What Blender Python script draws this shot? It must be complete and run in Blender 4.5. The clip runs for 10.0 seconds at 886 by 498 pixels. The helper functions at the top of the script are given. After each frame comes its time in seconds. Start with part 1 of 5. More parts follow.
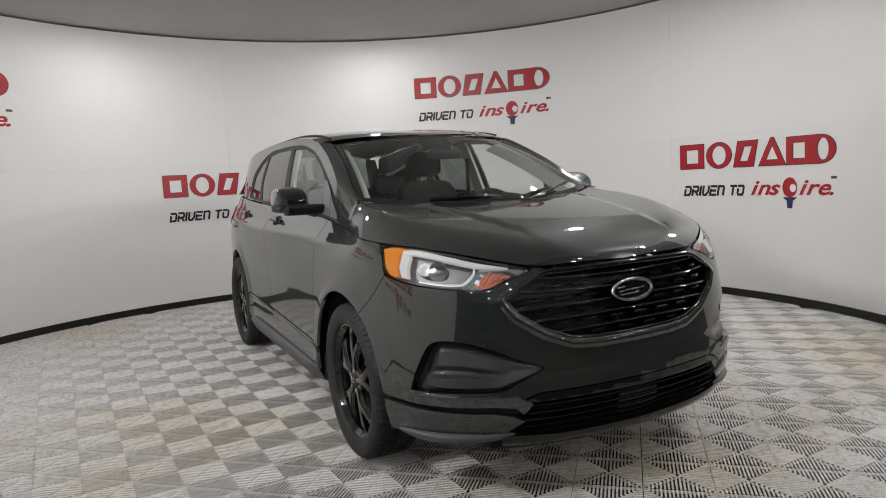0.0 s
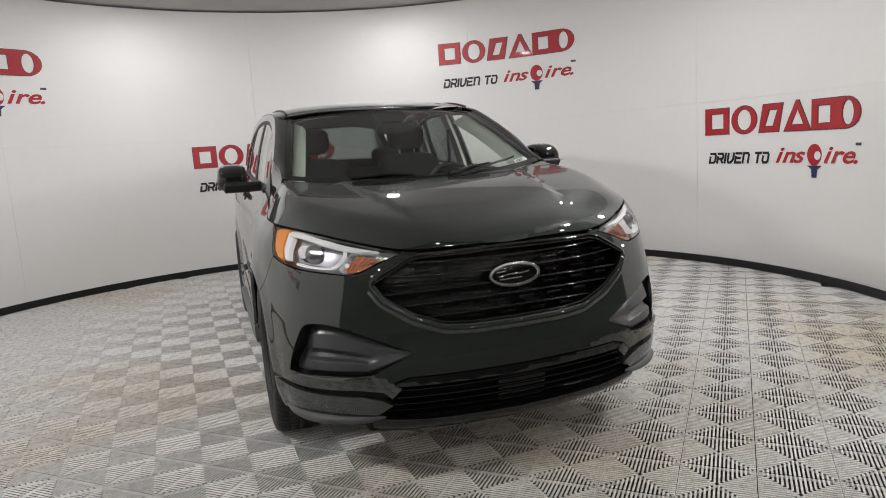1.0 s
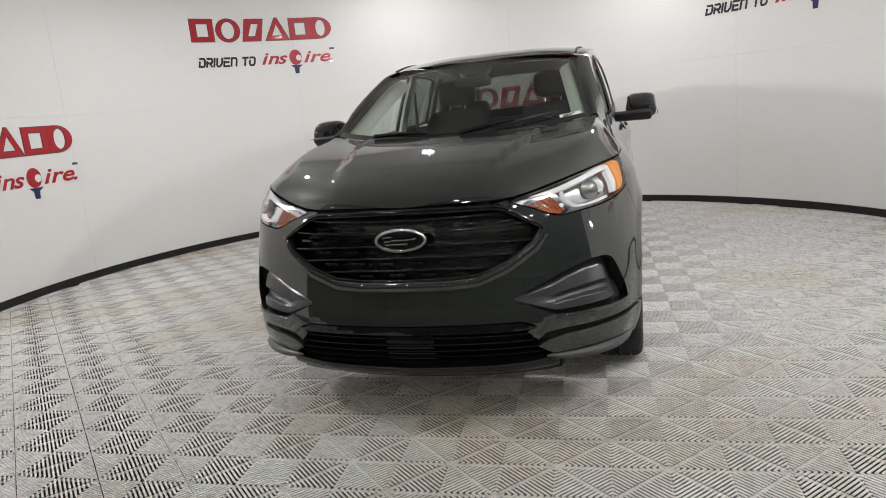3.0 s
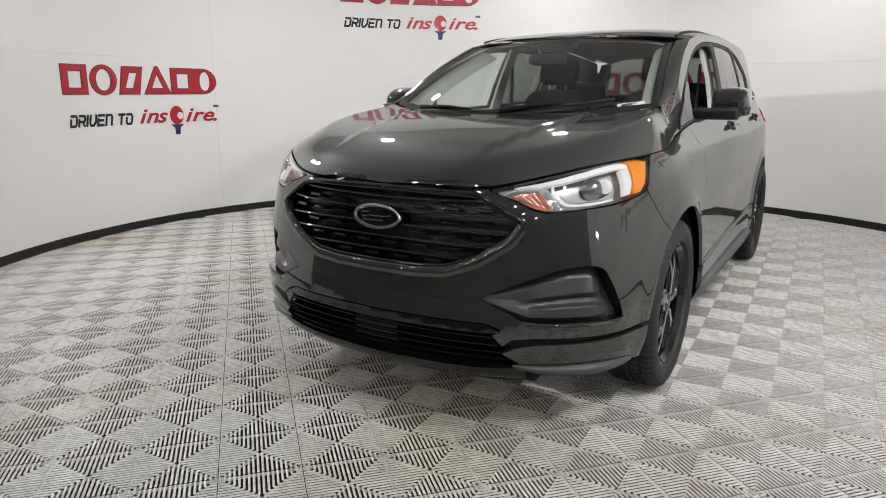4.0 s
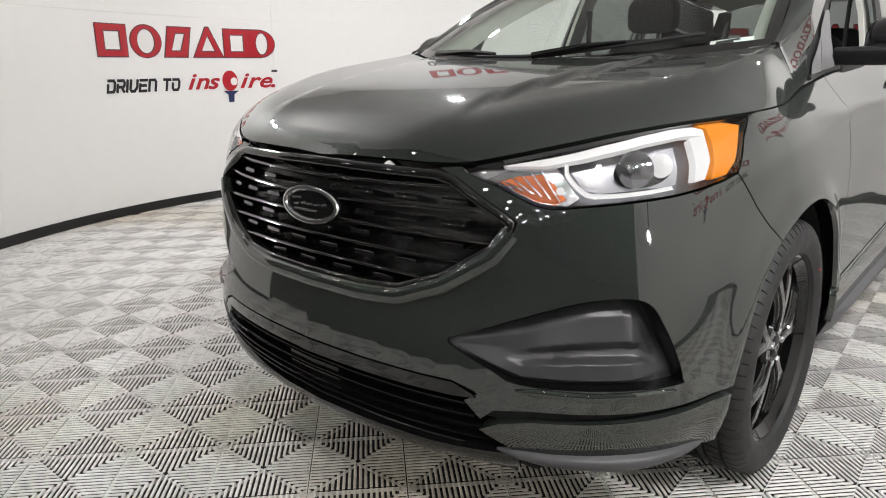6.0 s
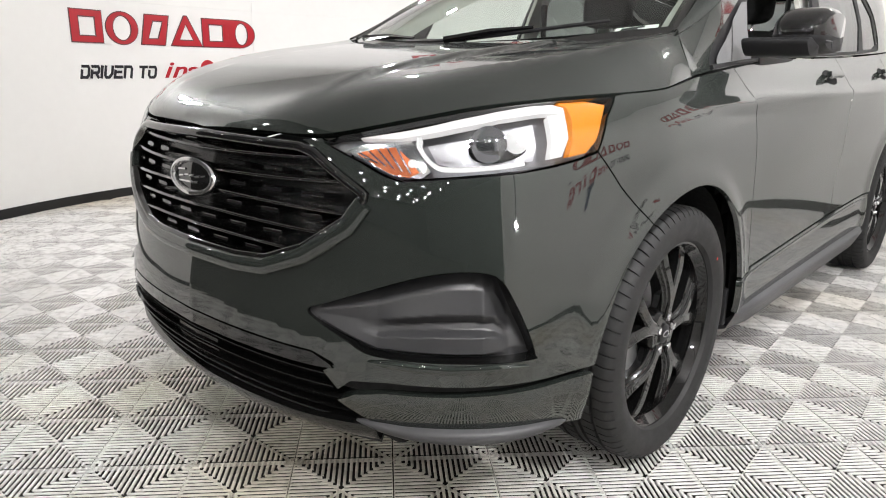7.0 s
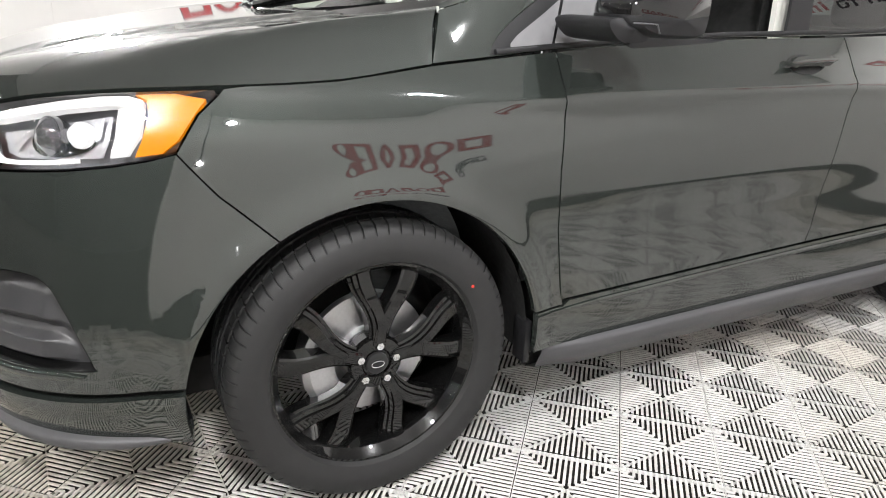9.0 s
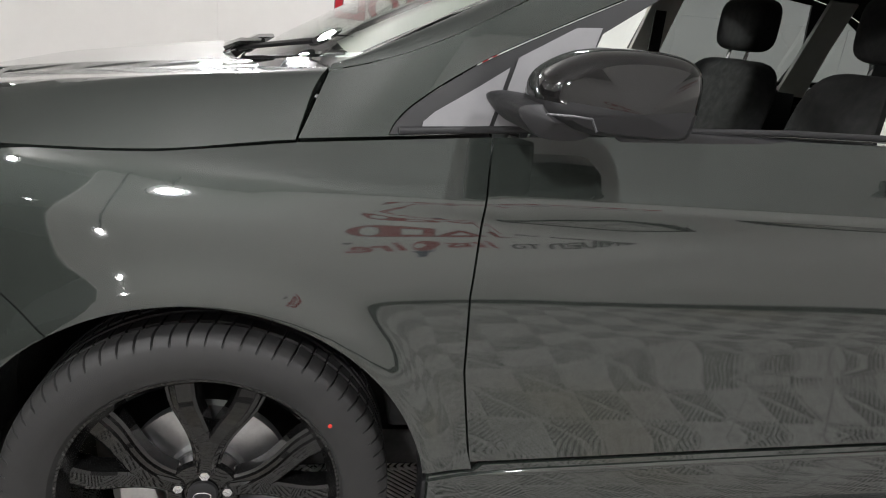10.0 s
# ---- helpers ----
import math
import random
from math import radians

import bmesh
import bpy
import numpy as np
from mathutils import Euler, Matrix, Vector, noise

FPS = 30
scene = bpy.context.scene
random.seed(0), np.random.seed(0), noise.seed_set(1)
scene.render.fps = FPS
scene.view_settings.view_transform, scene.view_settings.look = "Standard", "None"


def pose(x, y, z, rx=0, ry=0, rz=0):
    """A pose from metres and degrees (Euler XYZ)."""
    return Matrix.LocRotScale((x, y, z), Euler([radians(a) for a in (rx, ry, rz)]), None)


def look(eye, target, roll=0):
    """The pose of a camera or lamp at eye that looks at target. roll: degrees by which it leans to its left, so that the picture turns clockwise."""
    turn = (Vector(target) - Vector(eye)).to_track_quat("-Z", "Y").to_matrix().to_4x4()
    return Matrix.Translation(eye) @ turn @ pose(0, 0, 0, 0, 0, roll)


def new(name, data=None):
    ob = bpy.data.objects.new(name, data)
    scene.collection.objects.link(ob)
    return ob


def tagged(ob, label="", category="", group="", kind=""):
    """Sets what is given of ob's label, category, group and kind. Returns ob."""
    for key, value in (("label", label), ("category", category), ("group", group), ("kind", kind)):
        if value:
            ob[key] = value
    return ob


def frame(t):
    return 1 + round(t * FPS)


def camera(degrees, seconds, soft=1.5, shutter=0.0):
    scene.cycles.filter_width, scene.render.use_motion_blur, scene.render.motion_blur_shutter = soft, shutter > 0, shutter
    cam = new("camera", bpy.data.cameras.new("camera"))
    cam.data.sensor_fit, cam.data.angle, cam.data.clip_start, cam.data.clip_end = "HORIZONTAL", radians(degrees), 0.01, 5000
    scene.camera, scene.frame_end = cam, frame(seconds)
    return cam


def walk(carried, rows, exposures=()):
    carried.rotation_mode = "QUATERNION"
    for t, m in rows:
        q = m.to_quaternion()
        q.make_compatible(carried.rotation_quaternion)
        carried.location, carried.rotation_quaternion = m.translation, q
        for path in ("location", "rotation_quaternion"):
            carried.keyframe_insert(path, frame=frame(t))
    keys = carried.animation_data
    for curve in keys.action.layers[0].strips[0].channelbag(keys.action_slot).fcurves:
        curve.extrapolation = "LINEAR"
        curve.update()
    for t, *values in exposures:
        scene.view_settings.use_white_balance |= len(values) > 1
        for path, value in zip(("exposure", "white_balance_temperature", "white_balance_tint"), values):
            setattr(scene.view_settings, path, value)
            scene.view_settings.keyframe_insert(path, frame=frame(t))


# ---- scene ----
cam = camera(66.5, 10.0, soft=1.0)
PATH = [
    (0, (-1.979, -3.138, 1.363), (-1.082, -1.363, 1.152), -3.1),
    (0.5, (-1.604, -3.293, 1.365), (-0.852, -1.46, 1.096), -3.6),
    (1, (-1.133, -3.45, 1.39), (-0.503, -1.577, 1.085), -3.8),
    (1.5, (-0.62, -3.628, 1.401), (-0.337, -1.685, 1.024), -3.4),
    (2, (-0.095, -3.652, 1.379), (-0.03, -1.694, 0.981), -3.3),
    (2.5, (0.44, -3.711, 1.378), (0.211, -1.769, 0.958), -3.1),
    (2.7, (0.639, -3.685, 1.38), (0.293, -1.759, 0.967), -4.4),
    (3.8, (1.504, -3.162, 1.339), (0.543, -1.466, 0.891), -1.6),
    (4, (1.584, -3.077, 1.33), (0.571, -1.414, 0.875), 0.2),
    (4.5, (1.628, -2.748, 1.317), (0.441, -1.221, 0.809), 1.0),
    (5, (1.568, -2.39, 1.317), (0.242, -0.982, 0.808), -0.1),
    (5.2, (1.504, -2.299, 1.297), (0.179, -0.909, 0.738), -0.8),
    (6.3, (1.423, -1.997, 1.183), (0.156, -0.538, 0.667), -0.1),
    (6.5, (1.487, -1.963, 1.176), (0.216, -0.519, 0.629), 0.1),
    (7, (1.704, -1.847, 1.141), (0.402, -0.42, 0.623), 1.0),
    (7.5, (1.945, -1.663, 1.172), (0.531, -0.379, 0.578), -0.9),
    (8, (2.133, -1.353, 1.187), (0.656, -0.142, 0.595), 0.3),
    (8.5, (2.291, -1.013, 1.199), (0.716, 0.056, 0.584), 1.1),
    (9, (2.339, -0.615, 1.272), (0.699, 0.299, 0.583), 2.7),
    (9.5, (2.305, -0.189, 1.361), (0.53, 0.447, 0.694), 4.1),
    (10, (2.139, 0.2, 1.366), (0.28, 0.575, 0.729), 6.3),
]
walk(cam, [(t, look(eye, target, roll)) for t, eye, target, roll in PATH], [(0, -.36), (1.0, -.24), (1.5, -.34), (2.0, -.18), (2.5, -.12), (4.0, -.02), (4.5, .06), (5.0, .12), (6.5, .4), (7.0, .54), (7.5, .3), (8.0, .14), (8.5, .58), (9.0, .76), (9.5, 1.1), (10, .34)])

world = bpy.data.worlds.new("world")
scene.world = world
world.use_nodes = True
world.node_tree.nodes["Background"].inputs[0].default_value = (0.02, 0.02, 0.022, 1)
world.node_tree.nodes["Background"].inputs[1].default_value = 1.0

# the booth: a round white wall, open towards the hall
CX, CY, RW, HW = -.32, 1.33, 4.09, 3.13
OPEN_A, OPEN_B = -41.0, 238.0


def flood(x, y, z, aim, size, watts, spread=180):
    data = bpy.data.lights.new("flood", "AREA")
    data.shape, data.size, data.energy, data.color = "DISK", size, watts, (1.0, .99, 1.0)
    data.spread = radians(spread)
    ob = new("flood", data)
    ob.matrix_world = look((x, y, z), aim)
    return ob


def on_ring(az, r):
    return CX + r * math.cos(radians(az)), CY + r * math.sin(radians(az))


# the last two are fill lamps added to brighten the front of the car
LAMPS = [(-31, 3.75, 2.55, .16, 33), (-37, 3.85, 1.02, .02, 1.2), (-149, 3.75, 2.65, .16, 24), (-143, 3.75, 2.65, .16, 24), (-52, 4.25, 2.93, .16, 20), (-128, 4.25, 2.93, .16, 20)]
# bare discs added under the ceiling as fill light, without fixtures
OVERHEAD_FILL = [(-2.5, 1.9, 32), (2.1, 1.3, 34), (-1.5, 4.3, 15), (1.0, 4.3, 15)]
for az, r, height, size, watts in LAMPS:
    x, y = on_ring(az, r)
    flood(x, y, height, (CX, CY, .9), size, watts, 155)
for x, y, w in OVERHEAD_FILL:
    flood(x, y, 3.085, (x, y, 0), .13, w)

# ---- materials ----


def nodes_of(name):
    m = bpy.data.materials.new(name)
    m.use_nodes = True
    t = m.node_tree
    return m, t, t.nodes["Principled BSDF"]


def plain(name, colour, rough=.5, metal=0.0, coat=0.0, bump=0.0, scale=40.0, vary=.12, spec=.5):
    """A surface with grain at two scales: colour and gloss wander a little, and a fine relief."""
    m, t, b = nodes_of(name)
    tc = t.nodes.new("ShaderNodeTexCoord")
    big, fine = t.nodes.new("ShaderNodeTexNoise"), t.nodes.new("ShaderNodeTexNoise")
    big.inputs["Scale"].default_value, fine.inputs["Scale"].default_value = scale * .06, scale
    fine.inputs["Detail"].default_value = 6
    for n in (big, fine):
        t.links.new(tc.outputs["Object"], n.inputs["Vector"])
    add = t.nodes.new("ShaderNodeMath")
    add.operation = "ADD"
    t.links.new(big.outputs["Fac"], add.inputs[0])
    t.links.new(fine.outputs["Fac"], add.inputs[1])
    ramp = t.nodes.new("ShaderNodeMapRange")
    ramp.inputs["From Min"].default_value, ramp.inputs["From Max"].default_value = .6, 1.4
    ramp.inputs["To Min"].default_value, ramp.inputs["To Max"].default_value = 1 - vary, 1 + vary
    t.links.new(add.outputs[0], ramp.inputs["Value"])
    mul = t.nodes.new("ShaderNodeVectorMath")
    mul.operation = "SCALE"
    mul.inputs[0].default_value = colour
    t.links.new(ramp.outputs[0], mul.inputs["Scale"])
    t.links.new(mul.outputs[0], b.inputs["Base Color"])
    rr = t.nodes.new("ShaderNodeMath")
    rr.operation = "MULTIPLY"
    rr.inputs[1].default_value = rough
    t.links.new(ramp.outputs[0], rr.inputs[0])
    t.links.new(rr.outputs[0], b.inputs["Roughness"])
    b.inputs["Metallic"].default_value = metal
    b.inputs["Coat Weight"].default_value = coat
    b.inputs["Coat Roughness"].default_value = .02
    b.inputs["Specular IOR Level"].default_value = spec
    if bump:
        bp = t.nodes.new("ShaderNodeBump")
        bp.inputs["Strength"].default_value, bp.inputs["Distance"].default_value = bump, .002
        t.links.new(fine.outputs["Fac"], bp.inputs["Height"])
        t.links.new(bp.outputs[0], b.inputs["Normal"])
    return m


def tile_plastic(name, clean, warm):
    """Ribbed floor plastic: broad patches of a warmer tint, small scuffs and a fine grain."""
    m, t, b = nodes_of(name)
    geo = t.nodes.new("ShaderNodeNewGeometry")
    out = []
    for scale, lo, hi in ((.55, .50, .68), (26.0, .35, .75), (420.0, .3, .7)):
        n, r = t.nodes.new("ShaderNodeTexNoise"), t.nodes.new("ShaderNodeMapRange")
        n.inputs["Scale"].default_value, n.inputs["Detail"].default_value = scale, 4
        r.inputs["From Min"].default_value, r.inputs["From Max"].default_value = lo, hi
        t.links.new(geo.outputs["Position"], n.inputs["Vector"])
        t.links.new(n.outputs["Fac"], r.inputs["Value"])
        out.append((n, r))
    mix, dirt = t.nodes.new("ShaderNodeMix"), t.nodes.new("ShaderNodeMix")
    for q in (mix, dirt):
        q.data_type = "RGBA"
    mix.inputs["A"].default_value, mix.inputs["B"].default_value = (*clean, 1), (*warm, 1)
    t.links.new(out[0][1].outputs[0], mix.inputs["Factor"])
    dirt.blend_type = "MULTIPLY"
    dirt.inputs["Factor"].default_value = .16
    t.links.new(mix.outputs["Result"], dirt.inputs["A"])
    t.links.new(out[1][1].outputs[0], dirt.inputs["B"])
    t.links.new(dirt.outputs["Result"], b.inputs["Base Color"])
    out[1][1].inputs["To Min"].default_value = .45
    rough = t.nodes.new("ShaderNodeMapRange")
    rough.inputs["To Min"].default_value, rough.inputs["To Max"].default_value = .20, .36
    t.links.new(out[1][0].outputs["Fac"], rough.inputs["Value"])
    t.links.new(rough.outputs[0], b.inputs["Roughness"])
    bp = t.nodes.new("ShaderNodeBump")
    bp.inputs["Strength"].default_value, bp.inputs["Distance"].default_value = .15, .001
    t.links.new(out[2][0].outputs["Fac"], bp.inputs["Height"])
    t.links.new(bp.outputs[0], b.inputs["Normal"])
    return m


def glass(name, tint, gloss=1.0):
    m, t, b = nodes_of(name)
    t.nodes.remove(b)
    out = t.nodes["Material Output"]
    tr, gl, mix, fr = (t.nodes.new("ShaderNode" + k) for k in ("BsdfTransparent", "BsdfGlossy", "MixShader", "LayerWeight"))
    power, ramp = t.nodes.new("ShaderNodeMath"), t.nodes.new("ShaderNodeMath")
    power.operation, ramp.operation = "POWER", "MULTIPLY_ADD"
    power.inputs[1].default_value = 5
    ramp.inputs[1].default_value, ramp.inputs[2].default_value = .93, .07
    tr.inputs["Color"].default_value = (*tint, 1)
    gl.inputs["Roughness"].default_value = .01
    gl.inputs["Color"].default_value = (gloss, gloss, gloss, 1)
    fr.inputs["Blend"].default_value = .5
    t.links.new(fr.outputs["Facing"], power.inputs[0])
    t.links.new(power.outputs[0], ramp.inputs[0])
    t.links.new(ramp.outputs[0], mix.inputs[0])
    t.links.new(tr.outputs[0], mix.inputs[1])
    t.links.new(gl.outputs[0], mix.inputs[2])
    t.links.new(mix.outputs[0], out.inputs["Surface"])
    return m


def glow(name, colour, strength, base=1.0):
    m, t, b = nodes_of(name)
    b.inputs["Base Color"].default_value = (*(c * base for c in colour), 1)
    b.inputs["Emission Color"].default_value = (*colour, 1)
    b.inputs["Emission Strength"].default_value = strength
    b.inputs["Roughness"].default_value = .25
    return m


M_PAINT = plain("dark_green_grey_paint", (.0240, .0288, .0258), .52, .5, 1.0, 0, 300, .02, .12)
M_PAINT.node_tree.nodes["Principled BSDF"].inputs["Coat IOR"].default_value = 1.87
M_PAINT.node_tree.nodes["Principled BSDF"].inputs["Coat Roughness"].default_value = .04
M_GLOSS = plain("gloss_black", (.006, .006, .006), .08, 0, 1.0, 0, 60, .1)
M_GLOSS.node_tree.nodes["Principled BSDF"].inputs["Coat IOR"].default_value = 1.42
M_GLOSS.node_tree.nodes["Principled BSDF"].inputs["Specular IOR Level"].default_value = .2
M_SATIN = plain("black_plastic", (.011, .011, .012), .48, 0, 0, .12, 700, .12, .35)
M_GREY = plain("grey_plastic", (.060, .060, .064), .42, 0, 0, .15, 800, .1)
M_SAIL = plain("grey_sail_plastic", (.15, .15, .155), .38, 0, 0, .1, 700, .06)
M_WHEEL = plain("gloss_black_wheel_paint", (.005, .005, .005), .2, 0, 1.0, 0, 60, .1, .1)
M_WHEEL.node_tree.nodes["Principled BSDF"].inputs["Coat IOR"].default_value = 1.45
M_SHELL = plain("dark_underbody", (.006, .006, .006), .8, 0, 0, .1, 60, .2)
M_RUBBER = plain("tyre_rubber", (.013, .013, .0133), .66, 0, 0, .2, 500, .15)
M_CHROME = plain("chrome", (.78, .78, .79), .16, 1.0, 0, 0, 50, .05)
M_BOWL = plain("silver_lamp_bowl", (.42, .42, .44), .3, .85, 0, 0, 40, .08)
M_LAMPBACK = plain("dull_silver_lamp_back", (.20, .20, .21), .36, .8, 0, .05, 120, .2)
M_CHEEK = plain("satin_black_plastic", (.040, .040, .042), .30, 0, 0, .1, 700, .1)
M_STEEL = plain("brake_steel", (.55, .55, .56), .35, 1.0, 0, .1, 120, .12)
M_CLOTH = plain("black_seat_cloth", (.004, .0042, .0042), .85, 0, 0, .4, 600, .2)
M_TRIM = plain("light_grey_headliner", (.50, .50, .46), .85, 0, 0, .2, 500, .06)
M_WINDSCREEN = glass("windscreen_glass", (.82, .88, .84))
M_SIDEGLASS = glass("side_glass", (.90, .94, .91))
M_GRILLE = plain("black_grille_plastic", (.005, .005, .005), .22, 0, 0, .05, 500, .15, .28)
M_DARKGLASS = glass("privacy_glass", (.22, .24, .235))
M_LENS = glass("clear_lens", (.93, .94, .95), .8)
M_DRL = glow("lit_white_lamp", (1.0, .98, .97), .55, .2)
M_DRLBAND = glow("soft_white_light_band", (1.0, .98, .97), .25, .5)
M_AMBER = glow("amber_lens", (1.0, .31, .004), .32, .4)
M_TURN = glow("orange_turn_lens", (1.0, .27, .10), .16, .5)
M_RED = plain("red_tail_lens", (.45, .012, .015), .12, 0, 1.0, 0, 60, .1)
M_WALL = plain("white_wall_sheet", (.80, .79, .77), .55, 0, 0, .05, 14, .018)
M_BAND = plain("black_base_strip", (.008, .008, .008), .5, 0, 0, .1, 80, .2)
M_CEIL = plain("grey_ceiling", (.46, .455, .45), .9, 0, 0, .2, 30, .05)
M_TILE = tile_plastic("light_grey_floor_tile", (.66, .65, .63), (.58, .53, .44))
# near-black, so the slots between the ribs get their darkness from this colour
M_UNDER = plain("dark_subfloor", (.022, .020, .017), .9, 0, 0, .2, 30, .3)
M_HALL = plain("dark_hall", (.10, .10, .104), .8, 0, 0, .2, 8, .3)
M_SIGN = plain("red_sign", (.42, .012, .022), .35, 0, .2, .03, 40, .08)
M_SIGNEDGE = plain("dark_sign_edge", (.11, .05, .055), .4, 0, 0, .03, 40, .08)
M_INK = plain("black_lettering", (.012, .012, .016), .4, 0, 0, .02, 40, .1)
M_NAVY = plain("navy_lettering", (.02, .03, .10), .4, 0, 0, .02, 40, .1)
M_LAMP = glow("flood_lamp_glass", (1.0, .97, .93), 170)
M_HALLLAMP = glow("hall_lamp", (1.0, .97, .93), 220)
M_PROJ = plain("smoky_projector_glass", (.17, .17, .18), .1, .75, 1.0, 0, 60, .2)
M_PAPER = plain("white_paper", (.8, .8, .8), .7, 0, 0, .05, 90, .03)


# ---- shape of the car body: smooth curves through a few stations ----
def spline(xs, ys):
    """A smooth curve through a few points, as a function."""
    xs, ys = np.asarray(xs, float), np.asarray(ys, float)
    d = np.diff(ys) / np.diff(xs)
    m = np.zeros_like(ys)
    m[0], m[-1] = d[0], d[-1]
    for i in range(1, len(xs) - 1):
        if d[i - 1] * d[i] > 0:
            w1, w2 = 2 * (xs[i + 1] - xs[i]) + xs[i] - xs[i - 1], xs[i + 1] - xs[i] + 2 * (xs[i] - xs[i - 1])
            m[i] = (w1 + w2) / (w1 / d[i - 1] + w2 / d[i])

    def at(x):
        x = np.clip(np.asarray(x, float), xs[0], xs[-1])
        i = np.clip(np.searchsorted(xs, x) - 1, 0, len(xs) - 2)
        h = xs[i + 1] - xs[i]
        t = (x - xs[i]) / h
        return ((1 + 2 * t) * (1 - t) ** 2 * ys[i] + t * (1 - t) ** 2 * h * m[i]
                + t * t * (3 - 2 * t) * ys[i + 1] + t * t * (t - 1) * h * m[i + 1])
    return at


def smooth_path(points, n=40):
    """Points along a round curve through the given ones (Catmull-Rom)."""
    p = np.asarray(points, float)
    p = np.vstack([2 * p[0] - p[1], p, 2 * p[-1] - p[-2]])
    out = []
    for i in range(1, len(p) - 2):
        t = np.linspace(0, 1, n, endpoint=False)[:, None]
        a, b, c, e = p[i - 1], p[i], p[i + 1], p[i + 2]
        out.append(.5 * (2 * b + (c - a) * t + (2 * a - 5 * b + 4 * c - e) * t ** 2 + (3 * b - a - 3 * c + e) * t ** 3))
    return np.vstack(out + [p[-2:-1]])


# plan outline of the left half at its widest, from the nose round to the tail
PLAN = smooth_path([(0, -.99), (.22, -.977), (.42, -.945), (.60, -.885), (.765, -.788), (.875, -.655), (.936, -.47), (.968, -.24), (.978, 0),
                    (.967, .55), (.957, 1.5), (.948, 2.6), (.918, 3.2), (.862, 3.52), (.75, 3.72), (.5, 3.80), (0, 3.825)], 30)
PLAN_S = np.r_[0, np.cumsum(np.linalg.norm(np.diff(PLAN, axis=0), axis=1))]
S_END = float(PLAN_S[-1])
_half = int(np.argmax(PLAN[:, 0]))


def s_of_y(y):
    """Way along the outline at which the side is at y."""
    return float(np.interp(y, PLAN[:, 1], PLAN_S))


# how far the skin lies inside that outline, by height (rows: stations along the outline)
SKIN_Z = [.18, .28, .40, .52, .68, .84, .98, 1.06, 1.13, 1.20]
SKIN = [(0.0, [.12, .020, -.026, -.020, .004, .014, .055, .13, .24, .40]),
        (.40, [.12, .020, -.026, -.020, .004, .014, .055, .13, .24, .40]),
        (.95, [.08, .026, -.012, -.016, .000, .026, .06, .11, .17, .24]),
        (1.35, [.08, .028, -.004, -.008, .000, .014, .030, .064, .118, .19]),
        (1.75, [.06, .02, .00, .00, .00, .006, .028, .062, .122, .19]),
        (2.30, [.07, .02, .00, .004, .008, .012, .028, .055, .108, .17]),
        (3.35, [.07, .02, .00, .012, .016, .008, .010, .022, .060, .11]),
        (4.60, [.06, .02, .00, .00, .00, .00, .004, .02, .05, .09]),
        (S_END - .9, [.08, .03, .00, .00, .00, .00, .01, .03, .05, .08]),
        (S_END, [.14, .06, .02, .01, .00, .02, .05, .08, .11, .15])]
_zz = np.linspace(.10, 1.45, 271)
_ss = np.linspace(0, S_END, 420)
_rows = []
for _s, _r in SKIN:
    _f = spline(SKIN_Z, _r)
    _slope = (_r[-1] - _r[-2]) / .07
    _rows.append(np.where(_zz < 1.20, _f(_zz), _r[-1] + (_zz - 1.20) * _slope))
_rows = np.array(_rows)
TABLE = np.array([spline([k for k, _ in SKIN], _rows[:, j])(_ss) for j in range(len(_zz))]).T


def skin(s, z):
    """Points of the body's skin at the way s along the outline and the height z (left side)."""
    s, z = np.broadcast_arrays(np.asarray(s, float), np.asarray(z, float))
    a, b = np.clip(s / S_END, 0, 1) * (len(_ss) - 1.001), np.clip((z - _zz[0]) / (_zz[-1] - _zz[0]), 0, 1) * (len(_zz) - 1.001)
    i, j = a.astype(int), b.astype(int)
    u, v = a - i, b - j
    d = (TABLE[i, j] * (1 - u) + TABLE[i + 1, j] * u) * (1 - v) + (TABLE[i, j + 1] * (1 - u) + TABLE[i + 1, j + 1] * u) * v
    x, y = np.interp(s, PLAN_S, PLAN[:, 0]), np.interp(s, PLAN_S, PLAN[:, 1])
    e = .03
    tx = np.interp(s + e, PLAN_S, PLAN[:, 0]) - np.interp(s - e, PLAN_S, PLAN[:, 0])
    ty = np.interp(s + e, PLAN_S, PLAN[:, 1]) - np.interp(s - e, PLAN_S, PLAN[:, 1])
    tx = np.where(s < e, 1.0, np.where(s > S_END - e, -1.0, tx))
    ty = np.where((s < e) | (s > S_END - e), 0.0, ty)
    n = np.hypot(tx, ty)
    # the shoulder crease along the doors
    crease = spline([0.1, .5, 3.0, 3.5], [0, 1, 1, 0])(y) * .015 * np.clip(1 - np.abs(z - 1.047 - .012 * (y - .5)) / .040, 0, 1)
    # flared lips of the wheel arches
    for yc in (-.01, 2.84):
        r = np.hypot(y - yc, z - .375)
        crease = crease + np.where((s > 1.0) & (s < S_END - .6), .012 * np.exp(-((r - .466) / .050) ** 2), 0)
    d = d - crease
    return np.stack([x - d * ty / n, y + d * tx / n, z], -1)


# ---- building helpers ----


def mesh_of(name, verts, faces, material, normals=None, smooth=True):
    me = bpy.data.meshes.new(name)
    me.from_pydata([tuple(map(float, v)) for v in verts], [], [tuple(map(int, f)) for f in faces])
    if material:
        me.materials.append(material)
    me.polygons.foreach_set("use_smooth", [smooth] * len(me.polygons))
    if normals is not None:
        me.normals_split_custom_set_from_vertices([tuple(map(float, n)) for n in normals])
    me.validate()
    return me


def thing(name, at, label, category, group="", kind=""):
    ob = new(name)
    ob.empty_display_size = .1
    ob.matrix_world = Matrix.Translation(at)
    return tagged(ob, label, category, group, kind)


